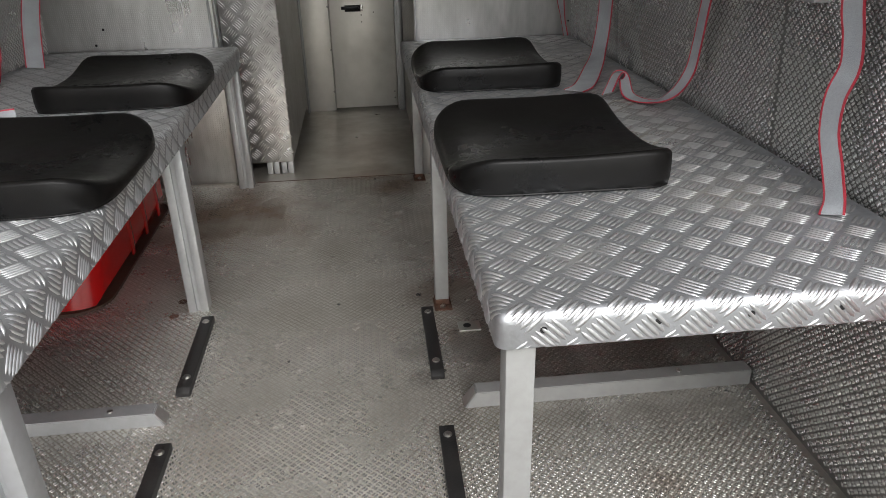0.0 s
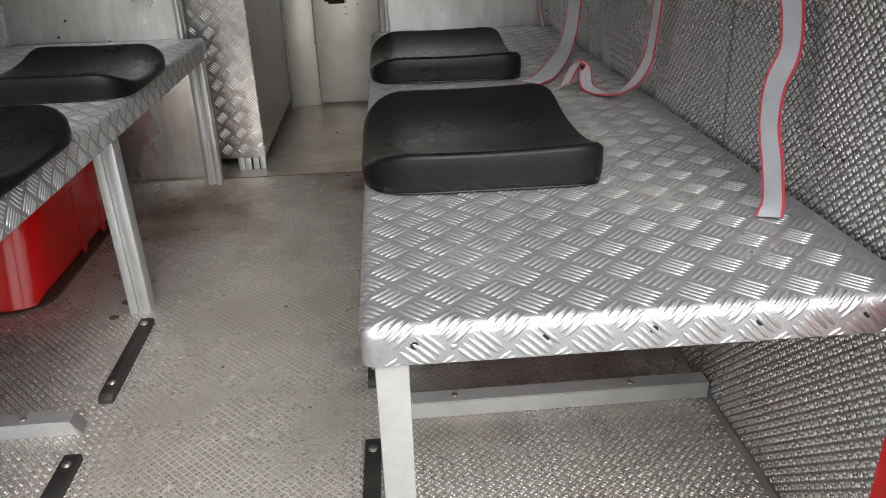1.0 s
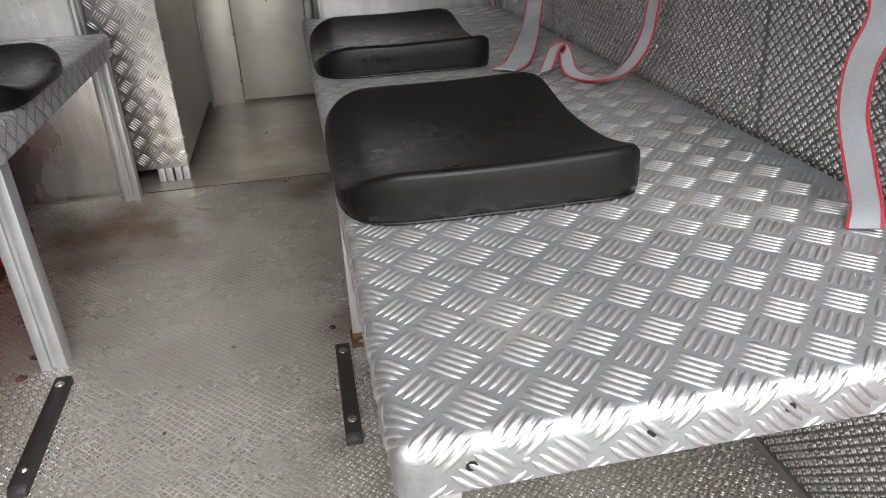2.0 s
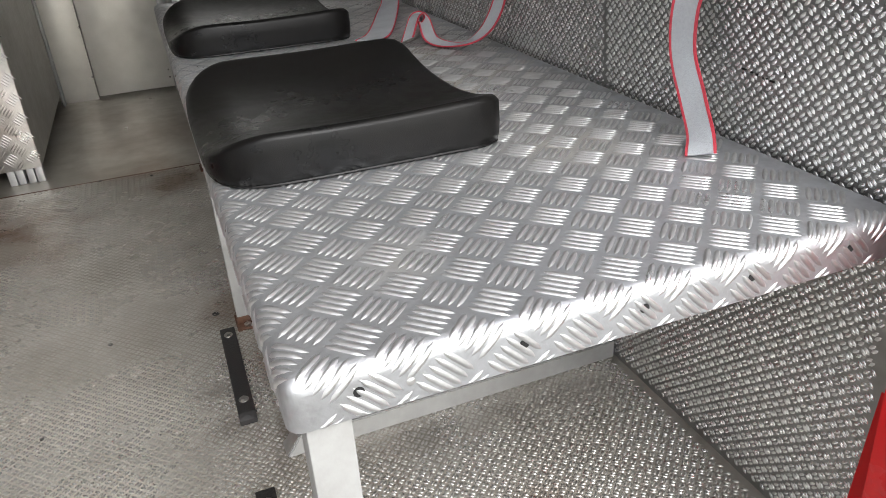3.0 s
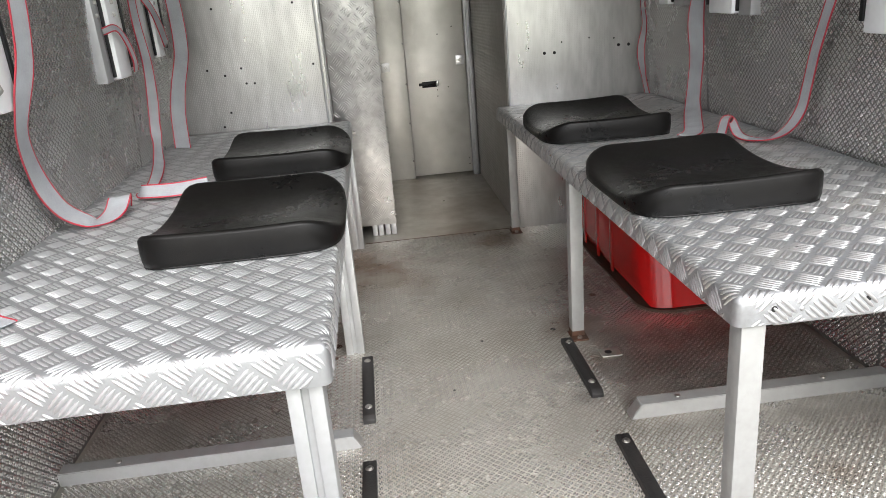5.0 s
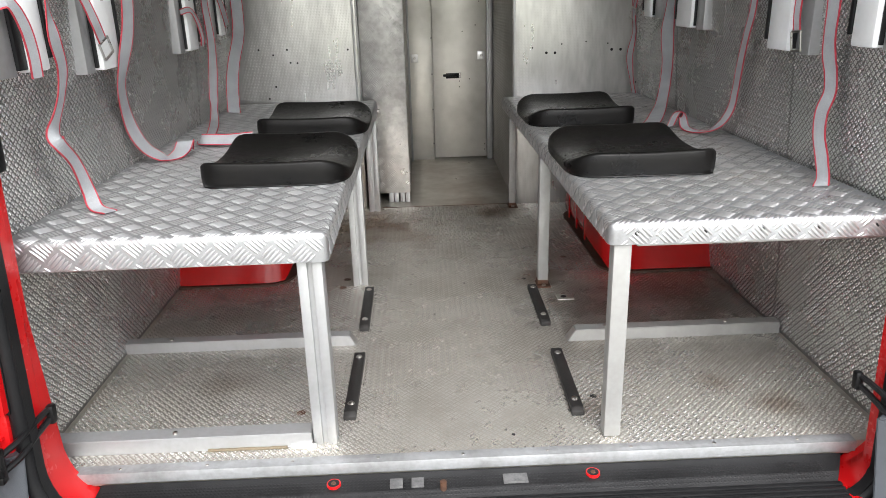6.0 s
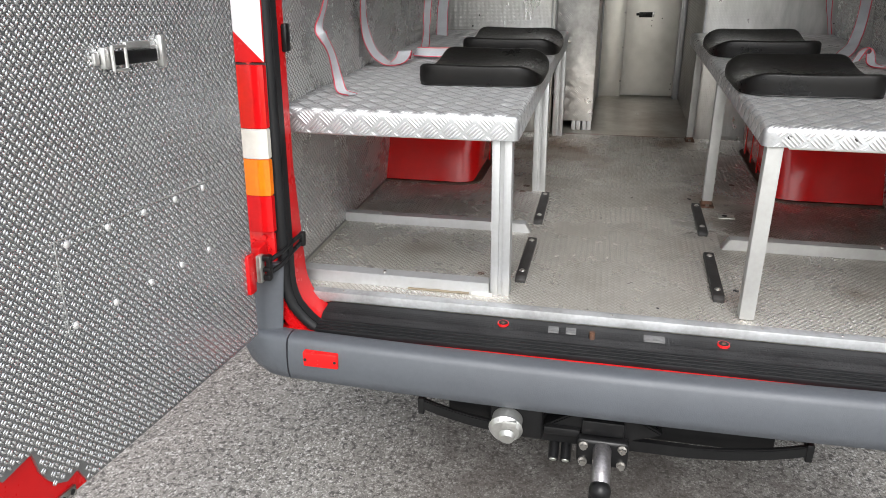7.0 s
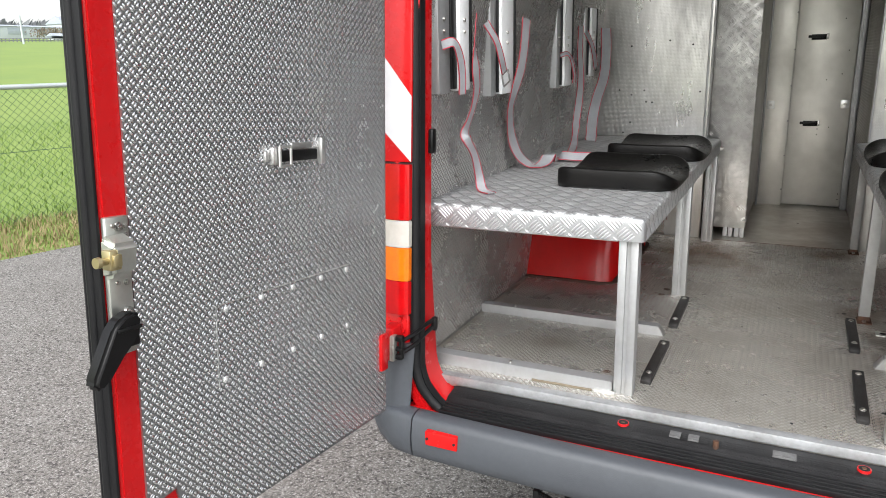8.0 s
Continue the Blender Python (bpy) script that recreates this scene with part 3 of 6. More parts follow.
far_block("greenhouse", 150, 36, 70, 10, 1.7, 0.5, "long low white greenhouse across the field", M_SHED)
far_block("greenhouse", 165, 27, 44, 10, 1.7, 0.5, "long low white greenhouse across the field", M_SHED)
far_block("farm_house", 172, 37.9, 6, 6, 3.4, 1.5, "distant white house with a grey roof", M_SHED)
x, y, g = far_point(90, 35)
mast = thing("goal_post", (x, y, g), "white post at the far edge of the field", "post")
part("pole", add_rod(bmesh.new(), (x, y, g - .2), (x, y, g + 2.9), 0.10), M_SHED, mast)
for k in range(14):
    ang = 36.5 + k * 0.85
    x, y, g = far_point(134 + 5 * math.sin(k * 2.1), ang)
    hedge = thing("bare_hedge", (x, y, g), "bare brownish hedge at the end of the field", "hedge", "hedges at the end of the field")
    rng = random.Random(k)
    v, f = [], []
    for _ in range(420):
        px, py = x + rng.gauss(0, 0.8), y + rng.uniform(-2.3, 2.3)
        pz = g + rng.uniform(0, 1.0) ** 0.8 * (1.1 + 1.1 * abs(noise.noise((py * .7, k, 0))))
        s, a = rng.uniform(0.05, 0.16), rng.uniform(0, 6.28)
        o = len(v)
        v += [(px, py + s * math.cos(a), pz - s), (px + s * math.sin(a), py - s, pz), (px, py + s * .6, pz + s * 1.4)]
        f.append((o, o + 1, o + 2))
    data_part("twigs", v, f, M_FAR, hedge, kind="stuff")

# a low dark fence at the end of the field, with a small hut behind it
far_fence = thing("field_fence", far_point(100, 37), "low dark fence at the end of the field", "fence")
for k in range(45):
    x, y, g = far_point(100, 32 + k * 0.22)
    part("post", box(x - .05, x + .05, y - .05, y + .05, g - .2, g + 0.45, bev=0), M_WOOD_FAR, far_fence)
for h in (0.20, 0.40):
    part("rail", add_tube(bmesh.new(), [tuple(Vector(far_point(100, 32 + k * 0.88)) + Vector((0, 0, h))) for k in range(12)], 0.05, 5), M_WOOD_FAR, far_fence)
far_block("field_hut", 114, 37.0, 1.5, 1.2, 0.5, 0.35, "small pale hut at the end of the field", M_SHED)

# bare woods along the horizon
rng = random.Random(41)
v, f = [], []
for _ in range(5200):
    x, y, g = far_point(rng.uniform(182, 196), rng.uniform(22, 52))
    z = g + rng.uniform(0, 1) ** 1.3 * (4.4 + 1.6 * noise.noise((y * 0.05, 1.0, 0)))
    sz, a = rng.uniform(0.4, 1.0), rng.uniform(0, 6.28)
    o = len(v)
    v += [(x, y + sz * math.cos(a), z - sz), (x + sz * math.sin(a), y - sz, z), (x, y + sz * .6, z + sz * 1.2)]
    f.append((o, o + 1, o + 2))
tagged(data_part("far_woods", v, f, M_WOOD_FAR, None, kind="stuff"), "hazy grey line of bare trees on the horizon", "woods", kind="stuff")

# ---- the van's inside: floor, walls, ceiling ----
FLOOR_END = 2.87
WALL = [(F - 0.02, 0.868), (0.76, 0.863), (0.88, 0.857), (1.13, 0.845), (1.5, 0.822), (1.8, 0.79), (2.15, 0.72), (2.36, 0.58)]
WALL_Z, WALL_X = [z for z, _ in WALL], [x for _, x in WALL]


def wall_x(z):
    return np.interp(z, WALL_Z, WALL_X)


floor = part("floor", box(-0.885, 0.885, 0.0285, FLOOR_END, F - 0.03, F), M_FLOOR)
tagged(floor, "worn grey fine tread-patterned aluminium floor with stains and painted under-bench shade", "floor", kind="structure")


def flat_floor(u, v, h):
    worn = 0.62 + 0.38 * np.clip((np.abs(u - 0.01) - 0.15) / 0.12, 0, 1)
    far = 1 - 0.35 * np.clip((v - 0.7) / 0.5, 0, 1)
    far = np.where((u > 0.30) & (v > 0.56) & (v < 1.02), 0.32, far)      # worn flat behind the right-hand bar
    return np.stack([u, v, F - 0.0001 + h * np.minimum(worn, far)], axis=1)


c, a = two_bar(-0.855, 0.855, 0.054, 1.855)
v, f = emboss(c, a, 0.0104, 0.0043, 0.0025, flat_floor)
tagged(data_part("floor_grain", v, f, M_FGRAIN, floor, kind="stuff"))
bm = box(-0.775, 0.785, 0.024, 0.050, F, F + 0.003, bev=0.001)
add_box(bm, -0.775, 0.785, 0.022, 0.0275, F - 0.021, F + 0.003, bev=0.001)
trim = tagged(part("trim", bm, M_TRIM, None), "scuffed aluminium angle along the floor's edge", "edge trim", kind="structure")
for k in range(9):
    x = -0.69 + k * 0.17
    part("screw", add_rod(bmesh.new(), (x, 0.037, F + 0.0025), (x, 0.037, F + 0.0040), 0.0040, 0.0030, 12), M_CHROME, trim)


LEAN = 0.0875      # the van's rear leans forward by this for each metre of height


def rear_y(z):
    return 0.036 + LEAN * (z - 0.70)


def lining_y(z, side):
    """Where the side walls begin: above the foot of the posts they reach out to the door frame."""
    return rear_y(z) - (0.032 * np.clip((z - 0.76) / 0.12, 0, 1) if side < 0 else 0.045 * np.clip((z - 1.0) / 0.15, 0, 1))


def wall(side, name):
    outer = [(side * (x + 0.06), z) for z, x in WALL]
    inner = [(side * (x + 0.004), z) for z, x in WALL]
    bm = bmesh.new()
    add_prism(bm, [(x, 0.0, z) for x, z in inner + outer[::-1]], (0, FLOOR_END, 0))
    for vert in bm.verts:
        if vert.co.y < 0.001:
            vert.co.y = lining_y(vert.co.z, side)
    w = part(name, bm, M_DARKPLATE, None, smooth=False)
    tagged(w, "van side wall lined with fine tread-patterned aluminium plate", "wall", kind="structure")
    cuts = (0.0, 0.56, 1.38, FLOOR_END) if side > 0 else (0.0, 1.38, FLOOR_END)
    for y0, y1 in zip(cuts, cuts[1:]):
        bm = bmesh.new()
        prof = [(side * x, z) for z, x in WALL]
        back = [(side * (x + 0.003), z) for z, x in WALL]
        add_prism(bm, [(x, y0 + 0.0004, z) for x, z in prof + back[::-1]], (0, y1 - y0 - 0.0008, 0))
        for vert in bm.verts:
            if vert.co.y < 0.0015:
                vert.co.y = lining_y(vert.co.z, side)
        lining = part("lining_panel", bm, M_WALL, w, smooth=False)

        def bend(u, z, h, side=side):
            return np.stack([side * (wall_x(z) + 0.0001 - h), u, z], axis=1)
        c, a = two_bar(y0 + (0.004 if y0 else -0.04), min(y1, 1.90) - 0.004, F + 0.01, 1.75)
        keep = c[:, 0] > lining_y(c[:, 1], side) + 0.008
        if len(c):
            c, a = c[keep], a[keep]
            v, f = emboss(c, a, 0.0102, 0.0044, 0.0023, bend)
            data_part("grain", v, f, M_GRAIN, lining, kind="stuff")
    return w


wall_left, wall_right = wall(-1, "wall_left"), wall(1, "wall_right")
bm = box(-0.66, 0.66, 0.0, FLOOR_END, 2.355, 2.40)
tagged(part("ceiling", bm, M_CEILING), "pale van ceiling panel", "ceiling", kind="structure")

# small marks and screws on the right wall
for y, z in ((0.617, 1.172), (0.655, 1.170), (0.86, 1.19), (0.57, 0.86), (0.62, 0.84)):
    x = float(wall_x(z))
    part("screw", add_rod(bmesh.new(), (x + 0.001, y, z), (x - 0.0025, y, z), 0.0055, 0.004, 12), M_CHROME, wall_right)
bm = bmesh.new()
for k in range(5):
    add_box(bm, 0.8395, 0.8420, 0.286 - k * 0.0105, 0.293 - k * 0.0105, 1.2075 - 0.0011 * k, 1.2095 - 0.0011 * k, bev=0)
for k in range(4):
    add_box(bm, 0.8395, 0.8420, 0.2315, 0.2335, 1.212 + k * 0.006, 1.217 + k * 0.006, bev=0)
part("pen_mark", bm, M_HOLE, wall_right, "black felt-pen strokes")

# ---- partition at the front of the benches ----
PY, PYR = 1.875, 1.855      # near faces of the left and the right partition
part_l = part("partition_left", box(-0.885, -0.318, PY, PY + 0.03, F, 2.40, bev=0.001), M_PANEL)
tagged(part_l, "bare aluminium partition panel with drilled holes", "partition", kind="structure")
part_r = part("partition_right", box(0.320, 0.885, PYR, PYR + 0.03, F, 2.40, bev=0.001), M_PANEL)
tagged(part_r, "bare aluminium partition panel with drilled holes", "partition", kind="structure")


def drilled(parent, y, holes, r=0.006):
    for x, z in holes:
        part("drilled_hole", add_rod(bmesh.new(), (x, y - 0.0008, z), (x, y + 0.002, z), r, seg=12), M_HOLE, parent)


drilled(part_l, PY, [(-0.719, 1.342), (-0.604, 1.340), (-0.662, 1.320), (-0.594, 1.288), (-0.566, 1.286), (-0.357, 1.334), (-0.663, 1.193), (-0.694, 1.145),
                     (-0.67, 1.54), (-0.5, 1.56), (-0.4, 1.54)], 0.004)
drilled(part_r, PYR, [(0.457, 1.299), (0.493, 1.298), (0.727, 1.305), (0.764, 1.304)], 0.0056)
drilled(part_r, PYR, [(0.40, 1.320), (0.52, 1.332), (0.62, 1.339), (0.71, 1.33), (0.835, 1.331), (0.835, 1.17)], 0.003)


def bend_front(y):
    return lambda u, v, h: np.stack([u, y + 0.0001 - h, v], axis=1)


for p, x0, x1, y in ((part_l, -0.84, -0.33, PY), (part_r, 0.335, 0.845, PYR)):
    c, a = barley(x0, x1, 1.13, 1.75, 0.0060)
    v, f = emboss(c, a, 0.0062, 0.0028, 0.0007, bend_front(y))
    data_part("grain", v, f, M_PANEL, p, kind="stuff")
    c, a = barley(x0, x1, F + 0.01, 1.05, 0.0075)
    v, f = emboss(c, a, 0.0078, 0.0034, 0.0007, bend_front(y))
    data_part("grain", v, f, M_PANEL, p, kind="stuff")
    part("corner_angle", box(*((x1 - 0.002, x1 + 0.004) if x0 < 0 else (x0 - 0.014, x0 - 0.008)), y - 0.012, y, F + (0.46 if x0 < 0 else 0), 2.35, bev=0.001), M_ALU_PALE, p)

# left locker column with five-bar plate, standing on cut profiles
column = part("locker_column", box(-0.314, -0.127, 1.940, FLOOR_END, F + 0.045, 2.36, bev=0.002), M_COLUMN)
tagged(column, "narrow locker column clad in five-bar aluminium plate", "locker", kind="structure")
c, a = five_bar(-0.310, -0.131, F + 0.05, 2.0)
v, f = emboss(c, a, 0.034, 0.0050, 0.0018, bend_front(1.940))
data_part("tread", v, f, M_COLUMN, column, kind="stuff")
c, a = barley(1.945, 2.80, F + 0.05, 1.75, 0.012)
v, f = emboss(c, a, 0.0125, 0.005, 0.0009, lambda u, v, h: np.stack([-0.1271 + h, u, v], axis=1))
data_part("grain", v, f, M_DARKPLATE, column, kind="stuff")
part("side_cladding", box(-0.128, -0.1265, 1.945, FLOOR_END - 0.05, F + 0.046, 2.35, bev=0), M_DARKPLATE, column)
for x in (-0.222, -0.199, -0.172, -0.149):
    part("profile_foot", box(x, x + 0.020, 1.945, 1.975, F, F + 0.05, bev=0.0015), M_ALU_PALE, column)
part("edge_profile", box(-0.326, -0.3145, 1.906, 1.944, F + 0.44, 2.35, bev=0.0015), M_ALU_PALE, column)

# right locker wall along the passage
locker = part("locker_wall", box(0.333, 0.37, PYR + 0.032, FLOOR_END, F, 2.36, bev=0.002), M_DARKPLATE)
tagged(locker, "dark aluminium locker wall along the passage", "locker", kind="structure")
c, a = barley(PYR + 0.04, 2.80, F + 0.01, 1.75, 0.0135)
v, f = emboss(c, a, 0.0145, 0.006, 0.0014, lambda u, v, h: np.stack([0.3331 - h, u, v], axis=1))
data_part("grain", v, f, M_DARKPLATE, locker, kind="stuff")

# door at the end of the passage
DY = 2.820
door_1 = part("door_1", box(0.008, 0.296, DY, DY + 0.03, F + 0.012, 2.2, bev=0.0015), M_PDOOR)
tagged(door_1, "bare aluminium sheet door with two worn latch openings", "door", kind="structure")
side_leaf = part("fixed_leaf", box(-0.127, 0.005, DY + 0.002, DY + 0.03, F, 2.2, bev=0.001), M_PDOOR, door_1)
for x0, x1, p in ((-0.105, 0.000, side_leaf), (0.013, 0.291, door_1)):
    c, a = barley(x0, x1, F + 0.02, 1.75, 0.012)
    v, f = emboss(c, a, 0.012, 0.005, 0.00012, bend_front(DY if x0 > 0 else DY + 0.002))
    data_part("grain", v, f, M_PDOOR, p, kind="stuff")
for z in np.arange(F + 0.09, 2.1, 0.19):
    part("rivet", add_ball(bmesh.new(), (0.002, DY + 0.001, z), 0.005, (1, 0.5, 1), 10, 6), M_CHROME, door_1)
for z in (1.121, 1.573):
    latch = part("latch_opening", box(0.078, 0.150, DY - 0.0015, DY + 0.006, z - 0.016, z + 0.012, bev=0.001), M_HOLE, door_1, "dark worn latch opening")
    part("latch_lever", box(0.062, 0.140, DY - 0.010, DY - 0.002, z - 0.006, z + 0.008, bev=0.003), M_BLACK, latch)
    part("latch_bolt", box(0.148, 0.160, DY - 0.008, DY - 0.001, z - 0.014, z + 0.016, bev=0.002), M_CHROME, latch)
for x, z in ((-0.090, 1.217), (0.270, 1.223)):
    lug = part("hinge_lug", box(x - 0.02, x + 0.02, DY - 0.004, DY, z - 0.022, z + 0.022, bev=0.002), M_ALU, door_1, "small aluminium plate with a bolt")
    part("bolt", add_rod(bmesh.new(), (x, DY - 0.0035, z), (x, DY - 0.009, z), 0.009, 0.008, 6), M_CHROME, lug)
drilled(door_1, DY, [(0.205, 1.10), (0.15, 1.09), (0.15, 1.06), (0.285, 0.74), (0.285, 0.71), (0.17, 1.35), (0.24, 1.38), (0.23, 1.66), (0.26, 1.5)], 0.003)
for x0, x1 in ((-0.1265, -0.116), (0.298, 0.331)):
    bm = box(x0, x1, DY - 0.03, DY, F, 2.2, bev=0.002)
    add_box(bm, x0 + 0.3 * (x1 - x0), x1 - 0.2 * (x1 - x0), DY - 0.045, DY - 0.03, F, 2.2, bev=0.001)
    part("jamb", bm, M_ALU_PALE, door_1, "ribbed aluminium profile")
end = part("wall_front", box(-0.885, 0.885, FLOOR_END, FLOOR_END + 0.04, F - 0.03, 2.4), M_PDOOR)
tagged(end, "closing bulkhead behind the passage door", "bulkhead", kind="structure")

seam = box(-0.250, 0.318, 1.860, 1.864, F, F + 0.0012, bev=0)
part("floor_joint", seam, M_RUST, floor, "dark joint between two floor plates")

# ---- wheel arches ----
def wheel_arch(side):
    """A pressed steel box over the wheel, with rounded top edge and corner and shallow ribs."""
    t = thing("wheel_arch", (side * 0.69, 1.352, F), "glossy red painted steel wheel arch under the bench", "wheel arch", "wheel arches")
    bm = bmesh.new()
    add_box(bm, -0.18, 0.185, -0.36, 0.36, -0.02, 0.30, bev=0)
    long_edges = [e for e in bm.edges if all(v.co.x < 0 for v in e.verts)] + [e for e in bm.edges if all(v.co.z > 0.2 for v in e.verts) and abs(e.verts[0].co.x - e.verts[1].co.x) > 0.1]
    bmesh.ops.bevel(bm, geom=long_edges, offset=0.085, segments=8, affect="EDGES", profile=0.5)
    for v in bm.verts:
        if v.co.y < -0.2:
            v.co.y += 0.30 * max(0.0, v.co.z)
    foot = bmesh.new()
    add_box(foot, -0.186, 0.185, -0.368, 0.366, 0.0, 0.007, bev=0)
    corners = [e for e in foot.edges if all(v.co.x < 0 for v in e.verts) and abs(e.verts[0].co.z - e.verts[1].co.z) > 0.003]
    bmesh.ops.bevel(foot, geom=corners, offset=0.088, segments=8, affect="EDGES", profile=0.5)
    for m in (bm, foot):
        if side < 0:
            bmesh.ops.scale(m, vec=(-1, 1, 1), verts=m.verts)
            bmesh.ops.reverse_faces(m, faces=m.faces)
        m.transform(Matrix.Translation((side * 0.69, 1.352, F)))
    body = part("body", bm, M_ARCH, t)
    part("base_seal", foot, M_SEAL, body, "grimy brown sealant bead")
    for k in range(3):
        y = 1.27 + k * 0.14
        part("rib", box(side * 0.5085, side * 0.513, y, y + 0.03, F + 0.02, F + 0.2, bev=0.002), M_ARCH, t)
    return t


wheel_arch(-1), wheel_arch(1)


# ---- benches ----
BZ, RAD = 1.126, 0.013


def bench(side, x_aisle, x_wall, y0, y1, mat, bars, label, APRON):
    t = thing("bench", ((x_aisle + x_wall) / 2, (y0 + y1) / 2, F), label, "bench", "benches along the van's sides")
    lo, hi = min(x_aisle, x_wall), max(x_aisle, x_wall)
    bm = bmesh.new()
    add_box(bm, lo, hi, y0, y1, BZ - APRON, BZ, bev=0)

    def on(vv, axis, val):
        return abs(vv.co[axis] - val) < 1e-5
    es = [e for e in bm.edges if (all(on(v, 2, BZ) for v in e.verts) and (all(on(v, 1, y0) for v in e.verts) or all(on(v, 0, x_aisle) for v in e.verts)))
          or (all(on(v, 0, x_aisle) and on(v, 1, y0) for v in e.verts))]
    bmesh.ops.bevel(bm, geom=es, offset=RAD, segments=5, affect="EDGES", profile=0.5)
    top = part("top", bm, mat, t, "folded five-bar aluminium tread plate")

    def fold(s):
        """Distance from the edge's plane and drop below the top, for a length s past the start of the bend."""
        bend = math.pi * RAD / 2
        th = np.clip(-s / RAD, 0, math.pi / 2)
        pos = np.where(s >= 0, RAD + s, RAD - RAD * np.sin(th))
        drop = np.where(s >= 0, 0, np.where(s < -bend, RAD + (-s - bend), RAD * (1 - np.cos(th))))
        return pos, drop, np.cos(th) * (s < 0) + (s >= 0), np.sin(th)
    bend_len = math.pi * RAD / 2 + APRON - RAD

    def lay(u, v, h):
        h = np.where((u < -bend_len) | (v < -bend_len), -0.0005, h)
        u, v = np.maximum(u, -bend_len + 0.0008), np.maximum(v, -bend_len + 0.0008)
        pu, du, nu, su = fold(u)
        pv, dv, nv, sv = fold(v)
        out_u, out_v = -su * h, -sv * h
        up = np.minimum(nu, nv) * h
        s = 1 if x_wall > x_aisle else -1
        return np.stack([x_aisle + s * (pu + out_u), y0 + pv + out_v, BZ - 0.0001 - du - dv + up], axis=1)
    c, a = five_bar(-bend_len - 0.014, hi - lo - RAD - 0.012, -bend_len - 0.014, y1 - y0 - RAD - 0.01)
    keep = ~((c[:, 0] < 0.004) & (c[:, 1] < 0.004))
    v, f = ridges(c[keep], a[keep], 0.0345, 0.0058, 0.0017, lay)
    data_part("tread", v, f, bars, top, "raised tread bars", "stuff")
    return t, top


bench_l, top_l = bench(-1, -0.252, -0.845, 0.080, PY - 0.004, M_BENCH_L, M_BAR_L, "clean five-bar aluminium bench on profile legs", 0.058)
bench_r, top_r = bench(1, 0.272, 0.838, 0.070, PYR - 0.004, M_BENCH_R, M_BAR, "scuffed five-bar aluminium bench on pale square legs", 0.043)


def profile_leg(parent, x0, x1, y0, y1):
    """Slotted aluminium profile leg: two ribs with a groove between."""
    w = (x1 - x0) / 5
    bm = box(x0, x0 + 2 * w, y0, y1, F, BZ - 0.058, bev=0.0015)
    add_box(bm, x0 + 3 * w, x1, y0, y1, F, BZ - 0.058, bev=0.0015)
    add_box(bm, x0 + 1.5 * w, x0 + 3.5 * w, y0 + 0.008, y1 - 0.008, F, BZ - 0.058, bev=0)
    return part("leg", bm, M_ALU_PALE, parent, "slotted aluminium profile leg")


profile_leg(bench_l, -0.315, -0.267, 0.094, 0.134)
profile_leg(bench_l, -0.304, -0.257, 0.962, 1.002)
profile_leg(bench_l, -0.303, -0.256, 1.805, 1.845)
for x0, x1, y0, y1, foot in ((0.284, 0.318, 0.075, 0.108, 0), (0.281, 0.313, 0.908, 0.940, 1), (0.300, 0.330, 1.808, 1.838, 1)):
    leg = part("leg", box(x0, x1, y0, y1, F + 0.003, BZ - 0.043, bev=0.002), M_LEG, bench_r, "pale grey square tube leg")
    if foot:
        plate = part("foot_plate", box(x0 - 0.004, x1 + 0.006, y0 - 0.024, y1 + 0.004, F, F + 0.004, bev=0.001), M_RUST, bench_r, "rusty steel foot plate")
        part("rust_collar", box(x0 - 0.0006, x1 + 0.0006, y0 - 0.0006, y1 + 0.0006, F + 0.004, F + 0.018, bev=0.0005), M_RUST, bench_r, "rusted leg end")
        part("bolt", add_rod(bmesh.new(), ((x0 + x1) / 2, y0 - 0.012, F + 0.004), ((x0 + x1) / 2, y0 - 0.012, F + 0.009), 0.007, 0.007, 6), M_CHROME, plate)
for x in (0.324, 0.453, 0.560, 0.668, 0.778):
    part("drilled_hole", add_rod(bmesh.new(), (x, 0.0692, 1.105), (x, 0.074, 1.105), 0.0042, seg=12), M_HOLE, top_r)
for x in (0.362, 0.83):
    part("rivet", add_ball(bmesh.new(), (x, 0.070, 1.101), 0.0036, (1, 0.5, 1), 10, 6), M_ALU, top_r)
part("rear_rail", box(0.329, 0.838, 0.078, 0.108, BZ - 0.0495, BZ - 0.0432, bev=0.001), M_ALU, bench_r, "aluminium rail under the plate's edge")
part("rear_rail", box(-0.838, -0.317, 0.090, 0.120, BZ - 0.063, BZ - 0.0582, bev=0.001), M_ALU, bench_l)
part("bolt", add_rod(bmesh.new(), (-0.262, 1.85, 1.085), (-0.240, 1.85, 1.085), 0.008, 0.007, 6), M_CHROME, bench_l)


